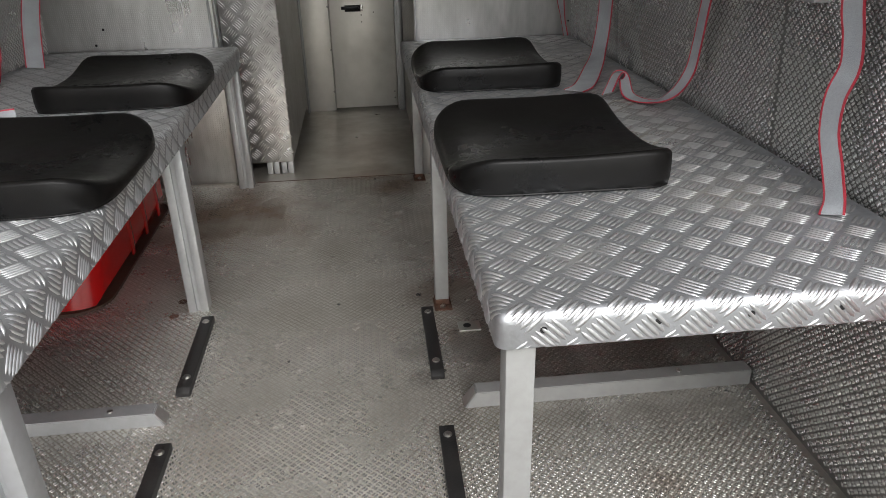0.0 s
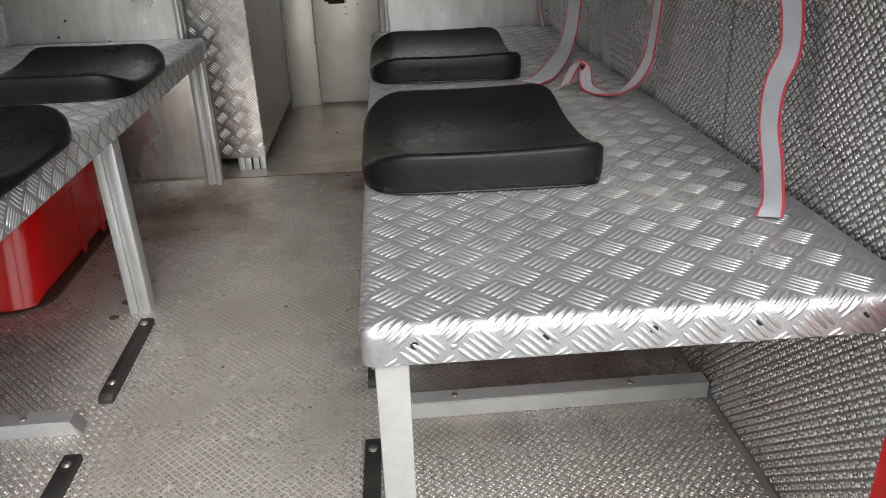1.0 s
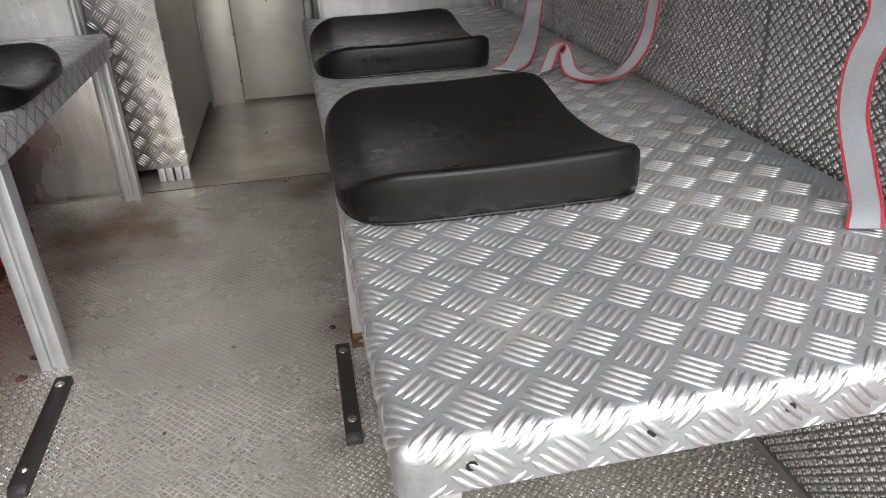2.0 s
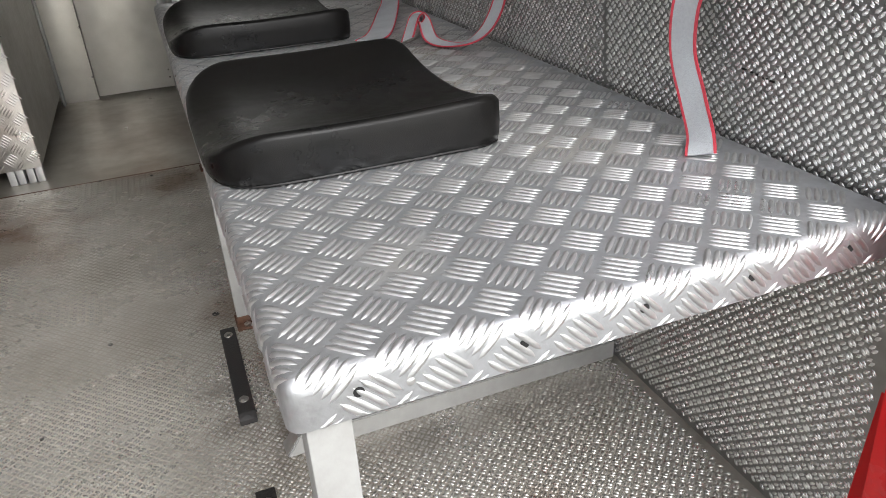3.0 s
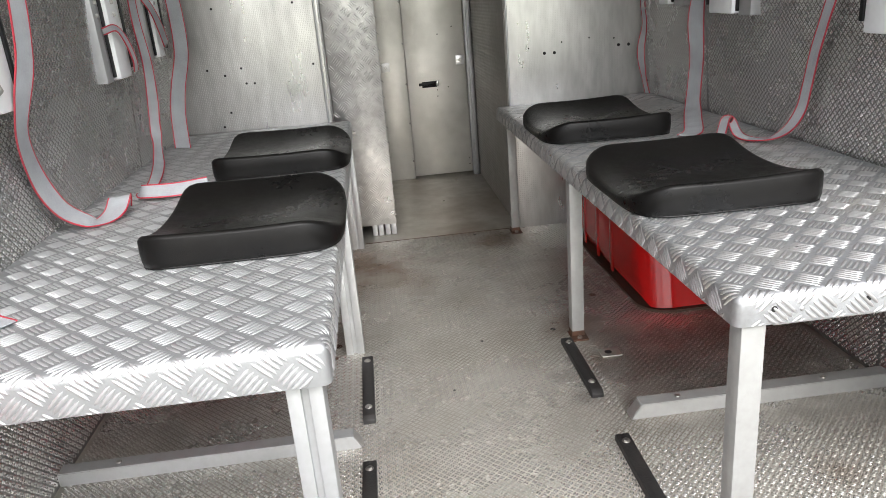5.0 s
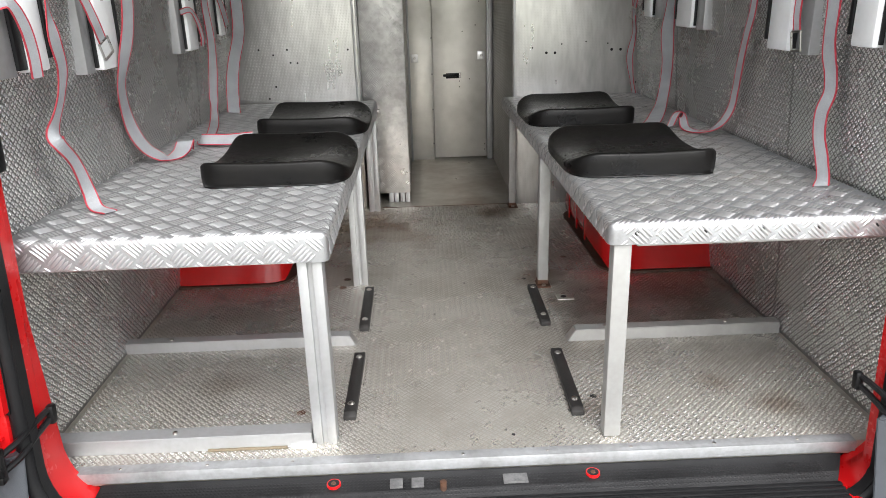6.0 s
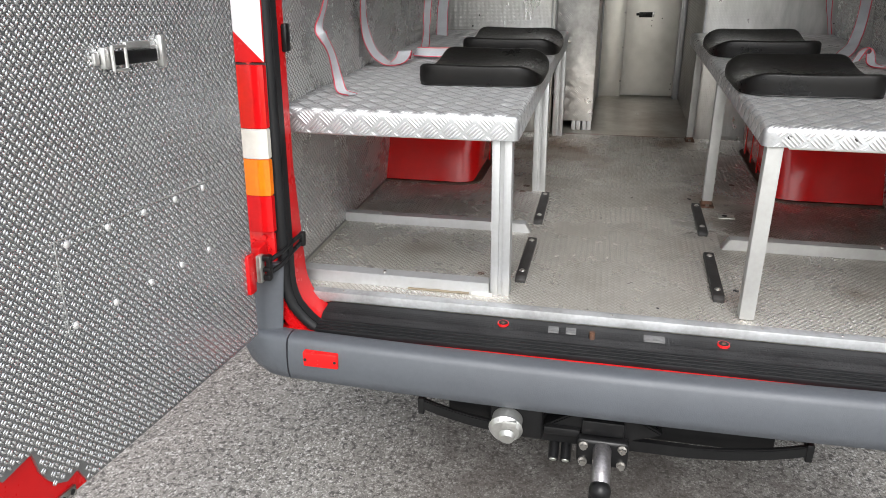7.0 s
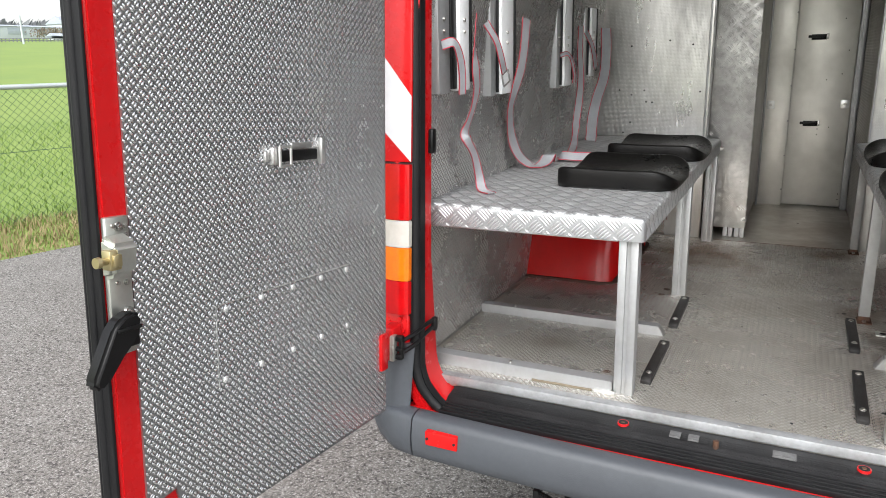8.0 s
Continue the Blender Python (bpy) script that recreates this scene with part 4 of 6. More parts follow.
# ---- seat cushions ----
def cushion(x, y, turn, w=0.344, d=0.385, group="seat cushions on the benches"):
    """A moulded seat: rounded plan, raised sides, a hollow middle and a front that falls away."""
    t = thing("seat_cushion", (0, 0, 0), "moulded black vinyl seat cushion with raised sides, on the bench", "seat cushion", group)
    bm = bmesh.new()
    rings, seg = [0.0, 0.2, 0.4, 0.55, 0.68, 0.78, 0.86, 0.915, 0.945, 0.965, 0.982, 0.993, 1.0], 96

    def outline(th):
        c, s = math.cos(th), math.sin(th)
        p = 5.5 if c < 0 else 12.0
        k = (abs(c) ** p + abs(s) ** p) ** (-1 / p)
        return c * k, s * k

    def top_z(a, b):
        z = 0.026 + 0.034 * min(1.0, abs(b)) ** 2.3 + 0.006 * a * a
        z -= 0.016 * max(0.0, (-a - 0.62) / 0.38) ** 1.6
        return z
    rows = []
    for r in rings:
        row = []
        for k in range(seg):
            a, b = outline(2 * math.pi * k / seg)
            a, b = a * r, b * r
            z = top_z(a, b) * (1 - 0.16 * max(0.0, (r - 0.95) / 0.05) ** 2.2)
            row.append(bm.verts.new((a * w / 2, b * d / 2, z)))
        rows.append(row)
    for r, zf in ((1.004, 0.45), (1.0, 0.2), (0.99, 0.04), (0.975, 0.0)):
        rows.append([bm.verts.new((outline(2 * math.pi * k / seg)[0] * r * w / 2, outline(2 * math.pi * k / seg)[1] * r * d / 2,
                                   zf * top_z(*outline(2 * math.pi * k / seg)))) for k in range(seg)])
    centre = rows[0][0]
    bmesh.ops.pointmerge(bm, verts=rows[0], merge_co=(0, 0, top_z(0, 0)))
    centre = next(v for v in bm.verts if abs(v.co.x) < 1e-6 and abs(v.co.y) < 1e-6)
    for k in range(seg):
        bm.faces.new((centre, rows[1][k], rows[1][(k + 1) % seg]))
    for r0, r1 in zip(rows[1:], rows[2:]):
        for k in range(seg):
            bm.faces.new((r0[k], r1[k], r1[(k + 1) % seg], r0[(k + 1) % seg]))
    bm.faces.new(rows[-1][::-1])
    part("pad", bm, M_LEATHER, t, angle=60)
    bm = bmesh.new()
    pts = []
    for k in range(seg + 1):
        a, b = outline(2 * math.pi * k / seg)
        pts.append((a * 0.985 * w / 2, b * 0.985 * d / 2, 0.002))
    add_tube(bm, pts, 0.002, 6)
    part("piping", bm, M_LEATHER, t, "thin lower edge piping")
    t.matrix_basis = pose(x, y, BZ + 0.0014, 0, 0, turn)
    return t


first = cushion(0.440, 0.598, 0)
copy_thing(first, pose(0.447, 1.280, BZ + 0.0014, 0, 0, 0))
copy_thing(first, pose(-0.412, 0.622, BZ + 0.0014, 0, 0, 180))
copy_thing(first, pose(-0.412, 1.252, BZ + 0.0014, 0, 0, 180))

# ---- things on the floor ----
def floor_strip(xa, ya, xb, yb):
    """A short flat bar with two bolt heads, from its far to its near end."""
    m = ((xa + xb) / 2, (ya + yb) / 2)
    t = thing("floor_strip", (*m, F), "black flat bar bolted to the floor", "fixing strip", "fixing strips on the floor")
    dx, dy = xb - xa, yb - ya
    n = math.hypot(dx, dy)
    ang = math.atan2(dx, -dy)
    turn = Matrix.Translation((*m, F)) @ Matrix.Rotation(ang, 4, "Z")
    bm = bmesh.new()
    prof = [(-n / 2, 0.0), (n / 2, 0.0), (n / 2, 0.014), (n / 2 - 0.004, 0.017), (-n / 2 + 0.012, 0.017), (-n / 2, 0.010)]
    add_prism(bm, [(-0.0135, y, z) for y, z in prof], (0.027, 0, 0))
    bmesh.ops.bevel(bm, geom=list(bm.edges), offset=0.0012, segments=1, affect="EDGES")
    bm.transform(turn)
    part("bar", bm, M_STRIP, t)
    for y in (n / 2 - 0.028, -n / 2 + 0.045):
        bm = add_rod(bmesh.new(), (0, y, 0.0165), (0, y, 0.0178), 0.0085, 0.008, 14)
        add_rod(bm, (0, y, 0.0178), (0, y, 0.021), 0.0055, 0.005, 6)
        bm.transform(turn)
        part("bolt", bm, M_CHROME, t)
    return t


floor_strip(0.258, 0.885, 0.256, 0.613)
floor_strip(0.254, 0.453, 0.249, 0.160)
floor_strip(-0.249, 0.914, -0.247, 0.624)
floor_strip(-0.247, 0.472, -0.249, 0.179)


def floor_bar(x0, x1, y0, y1, h, mat, label, bolts, mitre):
    """A rectangular tube lying on the floor, its aisle end cut on the slant."""
    t = thing("floor_bar", ((x0 + x1) / 2, (y0 + y1) / 2, F), label, "floor bar")
    bm = bmesh.new()
    a = [(x0, y0, F + 0.0005), (x0, y1, F + 0.0005), (x0, y1, F + h), (x0, y0, F + h)]
    b = [(x1, y0, F + 0.0005), (x1, y1, F + 0.0005), (x1 + mitre, y1, F + h), (x1 + mitre, y0, F + h)]
    va, vb = [bm.verts.new(p) for p in a], [bm.verts.new(p) for p in b]
    for k in range(4):
        bm.faces.new((va[k], va[(k + 1) % 4], vb[(k + 1) % 4], vb[k]))
    bm.faces.new(va[::-1]), bm.faces.new(vb)
    bmesh.ops.bevel(bm, geom=list(bm.edges), offset=0.0016, segments=2, affect="EDGES")
    bar = part("tube", bm, mat, t)
    # the hollow end
    k = 0.003
    e = [(x1 + (0.0012 if x1 > x0 else -0.0012), y0 + k, F + k), (x1 + (0.0012 if x1 > x0 else -0.0012), y1 - k, F + k),
         (x1 + mitre * 0.92 + (0.0012 if x1 > x0 else -0.0012), y1 - k, F + h - k), (x1 + mitre * 0.92 + (0.0012 if x1 > x0 else -0.0012), y0 + k, F + h - k)]
    part("open_end", add_prism(bmesh.new(), e, (0.0008 if x1 < x0 else -0.0008, 0, 0)), M_ALU, bar, "open end of the tube")
    for x in bolts:
        part("bolt", add_rod(bmesh.new(), (x, (y0 + y1) / 2, F + h - 0.001), (x, (y0 + y1) / 2, F + h + 0.003), 0.006, 0.005, 10), M_CHROME, bar)
    return t


floor_bar(0.862, 0.297, 0.512, 0.547, 0.034, M_LEG, "pale box-section bar across the floor under the bench", (0.40, 0.72), 0.022)
floor_bar(-0.866, -0.262, 0.538, 0.573, 0.030, M_ALU_PALE, "aluminium box-section bar across the floor under the bench", (-0.36, -0.75), -0.018)
bar_t = floor_bar(-0.868, -0.318, 0.087, 0.127, 0.034, M_ALU_PALE, "aluminium box-section bar by the rear edge of the floor", (-0.60,), -0.001)
part("end_foot", box(-0.362, -0.308, 0.080, 0.088, F + 0.0005, F + 0.010, bev=0.0015), M_ALU, bar_t)
bm = bmesh.new()
add_tube(bm, [(-0.530 + 0.0085 * k, 0.0855, F + 0.0035 + 0.0012 * noise.noise((k * 0.7, 0.3, 0))) for k in range(20)], 0.0032, 8)
part("sealant_bead", bm, M_GLUE, bar_t, "yellowed bead of old sealant")
for x0, x1, y0, y1 in ((0.322, 0.372, 0.785, 0.825),):
    plate = thing("floor_anchor", ((x0 + x1) / 2, (y0 + y1) / 2, F), "small worn steel anchor plate with a hole, in the floor", "anchor plate")
    part("plate", box(x0, x1, y0, y1, F, F + 0.004, bev=0.0015), M_STEEL, plate)
    part("hole", add_rod(bmesh.new(), ((x0 + x1) / 2 - .005, 0.805, F + 0.004), ((x0 + x1) / 2 - .005, 0.805, F + 0.0046), 0.009), M_HOLE, plate)
for x, y, r in ((-0.329, 1.019, 0.012), (-0.336, 0.950, 0.011), (0.300, 0.238, 0.008), (0.303, 0.162, 0.007), (0.41, 1.16, 0.011), (0.245, 0.97, 0.007),
                (-0.36, 0.220, 0.010), (0.05, 0.95, 0.004), (-0.05, 0.72, 0.003), (0.02, 1.86, 0.005), (0.16, 1.83, 0.005), (0.10, 0.10, 0.004)):
    part("drilled_hole", add_rod(bmesh.new(), (x, y, F - 0.002), (x, y, F + 0.0012), r, seg=14), M_HOLE if r < 0.009 else M_RUST, floor)


# ---- wall brackets above the benches ----
def wall_bracket(side, plate, white, z0, z1=1.74):
    """Backrest holder: a bare plate and a white channel side by side, with a black edge; plate and white are stretches along the wall."""
    xw = float(wall_x(z0 + 0.1))
    t = thing("wall_bracket", (side * xw, (plate[0] + white[1]) / 2, z0), "white and bare metal backrest bracket on the wall with black edging", "wall bracket", "wall brackets above the benches")

    def bx(d0, d1, ya, yb, za, zb, bev=0.0015):
        a, b = side * (xw - d0), side * (xw - d1)
        return box(min(a, b), max(a, b), ya, yb, za, zb, bev=bev)
    part("back_plate", bx(-0.012, 0.020, plate[0], plate[1], z0 - 0.004, z1), M_ALU_PALE, t, "bare aluminium plate")
    part("channel", bx(0.002, 0.036, white[0], white[1], z0, z1, bev=0.005), M_WHITE, t, "white painted channel")
    part("edge_strip", bx(0.000, 0.039, white[1], white[1] + 0.011, z0 + 0.022, z1), M_RUBBER, t, "black rubber strip")
    if white[0] - plate[1] > 0.004:
        part("edge_strip", bx(0.000, 0.026, plate[1] + 0.0005, white[0] - 0.0005, z0 + 0.006, z1), M_RUBBER, t, "black rubber strip")
    for z in (z0 + 0.155, z0 + 0.185):
        for y, d in (((plate[0] + plate[1]) / 2, 0.020), (0.6 * white[0] + 0.4 * white[1], 0.036)):
            part("bolt", add_rod(bmesh.new(), (side * (xw - d + 0.001), y, z), (side * (xw - d - 0.005), y, z), 0.0055, 0.0045, 8), M_CHROME, t)
    return t


wall_bracket(-1, (0.112, 0.180), (0.212, 0.276), 1.416)
wall_bracket(-1, (0.472, 0.516), (0.527, 0.630), 1.391)
wall_bracket(-1, (1.142, 1.188), (1.199, 1.294), 1.387)
wall_bracket(-1, (1.530, 1.576), (1.586, 1.668), 1.414, 1.70)
wall_bracket(1, (0.100, 0.180), (0.188, 0.262), 1.416)
wall_bracket(1, (0.448, 0.508), (0.522, 0.620), 1.388)
wall_bracket(1, (1.075, 1.135), (1.144, 1.276), 1.416)
wall_bracket(1, (1.470, 1.545), (1.555, 1.632), 1.438)


# ---- lashing straps ----
def strap(name_label, knots, width=0.045, buckle=None):
    """Grey webbing with red edges along knots of (x, y, z, nx, ny, nz), the last three the way its face looks."""
    line = smooth_line(knots, 7)
    pts = [Vector(q[:3]) for q in line]
    nrm = [Vector(q[3:6]).normalized() for q in line]
    t = thing("lashing_strap", tuple(pts[0]), name_label, "strap", "straps along the walls")

    def fr(i):
        tang = (pts[min(i + 1, len(pts) - 1)] - pts[max(i - 1, 0)]).normalized()
        n = (nrm[i] - tang * nrm[i].dot(tang)).normalized()
        return tang.cross(n).normalized(), n
    h, e = width / 2, 0.003
    rings = [(-h + e, 0), (h - e, 0), (h - e, 0.0016), (-h + e, 0.0016)]
    web = part("webbing", add_sweep(bmesh.new(), pts, rings, fr), M_WEB, t, angle=50)
    for s in (-1, 1):
        a, b = s * (h - e), s * h
        ring = [(min(a, b), -0.0002), (max(a, b), -0.0002), (max(a, b), 0.0019), (min(a, b), 0.0019)]
        part("red_edge", add_sweep(bmesh.new(), pts, ring, fr), M_WEB_RED, web, "red woven edge", angle=50)
    if buckle:
        i = len(pts) - 1
        a, n = fr(i)
        tang = (pts[i] - pts[i - 1]).normalized()
        o = pts[i] + tang * 0.02
        loop = [o + a * x + tang * y + n * 0.002 for x, y in ((-h - .003, -.020), (h + .003, -.020), (h + .003, .022), (-h - .003, .022), (-h - .003, -.020))]
        bm = bmesh.new()
        for p, q in zip(loop, loop[1:]):
            add_rod(bm, p, q, 0.0028, seg=8)
        part("buckle", bm, M_CHROME, t, "bright wire buckle")
    return t


LB = "grey webbing strap with red edges hanging over the bench"
SHORT = "short grey webbing strap on a wall bracket"
BUCKLED = "short grey webbing strap with a buckle on a wall bracket"
CORNER = "broad grey webbing strap with red edges in the corner"
strap(LB, [(-0.762, 0.275, 1.62, 1, .3, 0), (-0.770, 0.275, 1.534, 1, .3, 0), (-0.770, 0.280, 1.472, 1, -.3, 0), (-0.780, 0.309, 1.416, 1, -.2, 0), (-0.790, 0.303, 1.362, 1, .1, 0), (-0.788, 0.258, 1.318, 1, .2, .1),
           (-0.772, 0.209, 1.297, .7, -.4, .5), (-0.764, 0.209, 1.280, .6, -.6, .5), (-0.766, 0.258, 1.233, .9, -.4, .3), (-0.766, 0.290, 1.168, .8, -.5, .4), (-0.752, 0.280, 1.134, .2, -.2, 1), (-0.713, 0.254, 1.130, 0, 0, 1)], 0.032)
strap(SHORT, [(-0.795, 0.120, 1.536, 1, -.4, 0), (-0.772, 0.145, 1.541, 1, -.4, .3), (-0.768, 0.174, 1.502, 1, -.4, 0), (-0.770, 0.190, 1.452, 1, -.4, 0), (-0.774, 0.196, 1.408, 1, -.4, 0)], 0.026)
strap(LB, [(-0.758, 0.665, 1.62, 1, -.2, 0), (-0.760, 0.650, 1.529, 1, -.2, 0), (-0.770, 0.648, 1.465, 1, -.2, 0), (-0.780, 0.622, 1.401, 1, -.1, 0), (-0.800, 0.632, 1.334, 1, -.1, 0), (-0.818, 0.690, 1.248, .9, -.3, .2),
           (-0.808, 0.726, 1.183, .8, -.3, .4), (-0.785, 0.760, 1.146, .5, -.3, .8), (-0.756, 0.778, 1.132, .1, 0, 1), (-0.738, 0.815, 1.142, 0, -.4, 1), (-0.738, 0.862, 1.162, .1, -.7, .7), (-0.75, 0.89, 1.140, .1, .8, .5)], 0.048)
strap(BUCKLED, [(-0.790, 0.405, 1.60, 1, -.4, 0), (-0.768, 0.430, 1.55, 1, -.4, .3), (-0.762, 0.455, 1.50, 1, -.4, 0), (-0.764, 0.485, 1.458, 1, -.4, 0)], 0.026, True)
strap(LB, [(-0.785, 1.410, 1.62, 1, -.4, 0), (-0.790, 1.423, 1.522, 1, -.5, 0), (-0.790, 1.446, 1.410, .9, -.7, 0), (-0.800, 1.464, 1.313, .6, -1, 0), (-0.808, 1.466, 1.240, -.1, -1, 0), (-0.806, 1.436, 1.178, .8, -.7, .1),
           (-0.786, 1.345, 1.137, .4, -.4, .8), (-0.745, 1.15, 1.131, 0, 0, 1), (-0.728, 1.02, 1.133, 0, 0, 1), (-0.715, 0.945, 1.150, -.2, -1, .3), (-0.640, 0.935, 1.150, -.1, -1, .2), (-0.570, 0.965, 1.150, .2, -1, .2)], 0.032)
strap(SHORT, [(-0.790, 1.145, 1.505, 1, -.4, 0), (-0.772, 1.185, 1.510, 1, -.4, .3), (-0.766, 1.225, 1.48, 1, -.4, 0), (-0.766, 1.262, 1.43, 1, -.4, 0), (-0.770, 1.27, 1.40, 1, -.4, 0)], 0.018)
strap(BUCKLED, [(-0.788, 1.500, 1.60, 1, -.4, 0), (-0.768, 1.520, 1.55, 1, -.4, .3), (-0.762, 1.550, 1.50, 1, -.4, 0), (-0.764, 1.590, 1.45, 1, -.4, 0)], 0.030, True)
strap(CORNER, [(-0.768, 1.77, 1.62, .7, -.8, 0), (-0.760, 1.755, 1.528, .6, -.8, 0), (-0.758, 1.725, 1.415, .6, -.8, 0), (-0.778, 1.685, 1.313, .6, -.8, 0),
    (-0.788, 1.66, 1.23, .5, -.9, 0), (-0.780, 1.605, 1.131, .4, -.9, 0)], 0.049)
strap(LB, [(0.755, 0.302, 1.62, -1, -.35, 0), (0.770, 0.313, 1.503, -1, -.35, 0), (0.780, 0.329, 1.437, -1, -.3, 0), (0.790, 0.338, 1.391, -1, -.45, 0), (0.799, 0.338, 1.356, -1, -.35, 0), (0.799, 0.331, 1.316, -1, -.35, 0),
           (0.790, 0.335, 1.274, -1, -.4, 0), (0.790, 0.332, 1.225, -1, -.35, 0), (0.790, 0.309, 1.181, -1, -.4, .1), (0.781, 0.279, 1.149, -1, -.4, .2), (0.770, 0.262, 1.1305, -.7, -.5, .6)], 0.033)
strap(LB, [(0.778, 0.69, 1.62, -1, 0, 0), (0.790, 0.719, 1.488, -1, -.1, 0), (0.792, 0.746, 1.418, -1, -.1, 0), (0.802, 0.789, 1.342, -1, -.2, 0), (0.810, 0.821, 1.262, -1, -.2, 0), (0.808, 0.836, 1.206, -.9, -.3, .3),
           (0.788, 0.855, 1.160, -.5, -.3, .8), (0.757, 0.893, 1.134, 0, -.1, 1), (0.730, 0.955, 1.134, 0, -.5, 1), (0.738, 1.020, 1.158, .2, -1, .6), (0.718, 1.010, 1.170, -.3, .2, 1), (0.684, 0.965, 1.139, -.8, -.3, .6)], 0.030)
strap(LB, [(0.785, 1.32, 1.62, -1, 0, 0), (0.788, 1.345, 1.48, -1, -.3, 0), (0.790, 1.364, 1.389, -.8, -.7, 0), (0.800, 1.372, 1.294, -.9, -.5, 0), (0.800, 1.380, 1.214, -.9, -.5, .1), (0.780, 1.345, 1.160, -.7, -.5, .5),
           (0.730, 1.230, 1.138, -.2, -.3, 1), (0.665, 1.08, 1.133, 0, 0, 1), (0.625, 1.03, 1.132, 0, 0, 1)], 0.050)
strap(CORNER, [(0.800, 1.815, 1.62, -.8, -.6, 0), (0.800, 1.815, 1.454, -.9, -.3, 0), (0.802, 1.800, 1.37, -.9, -.3, 0), (0.786, 1.792, 1.282, -.4, -.9, 0),
               (0.800, 1.795, 1.194, -.9, -.3, 0), (0.812, 1.790, 1.133, -.9, -.3, 0)], 0.026)
strap(BUCKLED, [(0.798, 0.480, 1.60, -1, -.3, 0), (0.784, 0.474, 1.54, -1, -.3, .2), (0.778, 0.470, 1.48, -1, -.3, 0), (0.780, 0.466, 1.435, -1, -.3, 0)], 0.021, True)
strap(BUCKLED, [(0.778, 1.57, 1.58, -1, -.3, 0), (0.750, 1.59, 1.54, -1, -.3, .2), (0.743, 1.615, 1.47, -1, -.3, 0)], 0.022, True)

# ---- rear of the van ----
van = thing("van_body", (0, 0.8, 0), "red van seen from its open rear, with grey bumper", "van")
OX, OZ0, OZ1, OR = 0.753, 0.590, 2.28, 0.150     # the door opening: half width, bottom, top, corner radius


def post_lean(z):
    """How far the right-hand post bows outward at a height."""
    return 0.14 * max(0, min(z, 1.35) - 1.0) * min(1, max(0, (2.25 - z) / 0.85))


def opening_line(steps=10):
    """The outline of the rear opening, from the middle of the sill round to it again: points and outward directions in x, z."""
    pts = []
    lean = -0.012

    def put(x, z, nx, nz):
        x = x * (1.061 if x > 0 else 1.014)
        pts.append((x + (0.035 * max(0, min(z, 1.4) - 0.7) + post_lean(z) if x > 0 else lean * max(0, z - 0.7)) if x else x, z, nx, nz))
    for s in (1, -1):
        rad = OR - 0.080 if s > 0 else OR
        seq = [(0, OZ0, 0, -1), (0.35, OZ0, 0, -1), (OX - rad, OZ0, 0, -1)]
        for k in range(1, steps + 1):
            a = math.pi / 2 * k / steps
            seq.append((OX - rad + rad * math.sin(a), OZ0 + rad - rad * math.cos(a), math.sin(a), -math.cos(a)))
        for z in (1.0, 1.4, 1.8, OZ1 - 0.2):
            seq.append((OX, z, 1, 0))
        for k in range(1, 7):
            a = math.pi / 2 * k / 6
            seq.append((OX - 0.2 + 0.2 * math.cos(a), OZ1 - 0.2 + 0.2 * math.sin(a), math.cos(a), math.sin(a)))
        seq.append((0, OZ1, 0, 1))
        if s > 0:
            for q in seq:
                put(*q)
        else:
            for x, z, nx, nz in seq[-2:0:-1]:
                put(-x, z, -nx, nz)
    return pts


LINE = opening_line()


def ring_part(name, section, mat, label, parent, closed=False):
    """Carries a section of (outward, y) pairs round the opening."""
    bm = bmesh.new()
    rings = [[bm.verts.new((x + nx * o, y, z + nz * o)) for o, y in section] for x, z, nx, nz in LINE]
    n = len(section)
    for r0, r1 in zip(rings, rings[1:] + rings[:1]):
        for k in range(n if closed else n - 1):
            bm.faces.new((r0[k], r0[(k + 1) % n], r1[(k + 1) % n], r1[k]))
    for vert in bm.verts:
        if vert.co.x < 0 and vert.co.y > -0.031:
            vert.co.y -= 0.032 * min(1, max(0, (vert.co.z - 0.76) / 0.12))
        if vert.co.x > 0.5 and -0.031 < vert.co.y < 0.01:
            vert.co.x += 0.082 * min(1, max(0, (vert.co.z - 0.62) / 0.10))
    return part(name, bm, mat, parent, label, angle=50)


ring_part("door_frame", [(0.075, -0.050), (0.062, -0.098), (0.034, -0.104), (0.030, -0.080), (-0.002, -0.076), (-0.003, -0.05), (-0.003, -0.020), (0.002, -0.0185),
                         (0.002, 0.004), (0.105, 0.004), (0.105, -0.03)], M_RED, "red painted door frame", van, True)
seal_sec = []
for k in range(14):
    a = 2 * math.pi * k / 14
    seal_sec.append((0.014 + 0.0155 * math.cos(a), -0.092 + 0.017 * math.sin(a)))
ring_part("door_seal", seal_sec, M_RUBBER, "black rubber door seal", van, True)
ring_part("seal_lip", [(-0.001, -0.078), (0.002, -0.098), (-0.004, -0.100), (-0.007, -0.080)], M_RUBBER, "thin rubber lip", van, True)


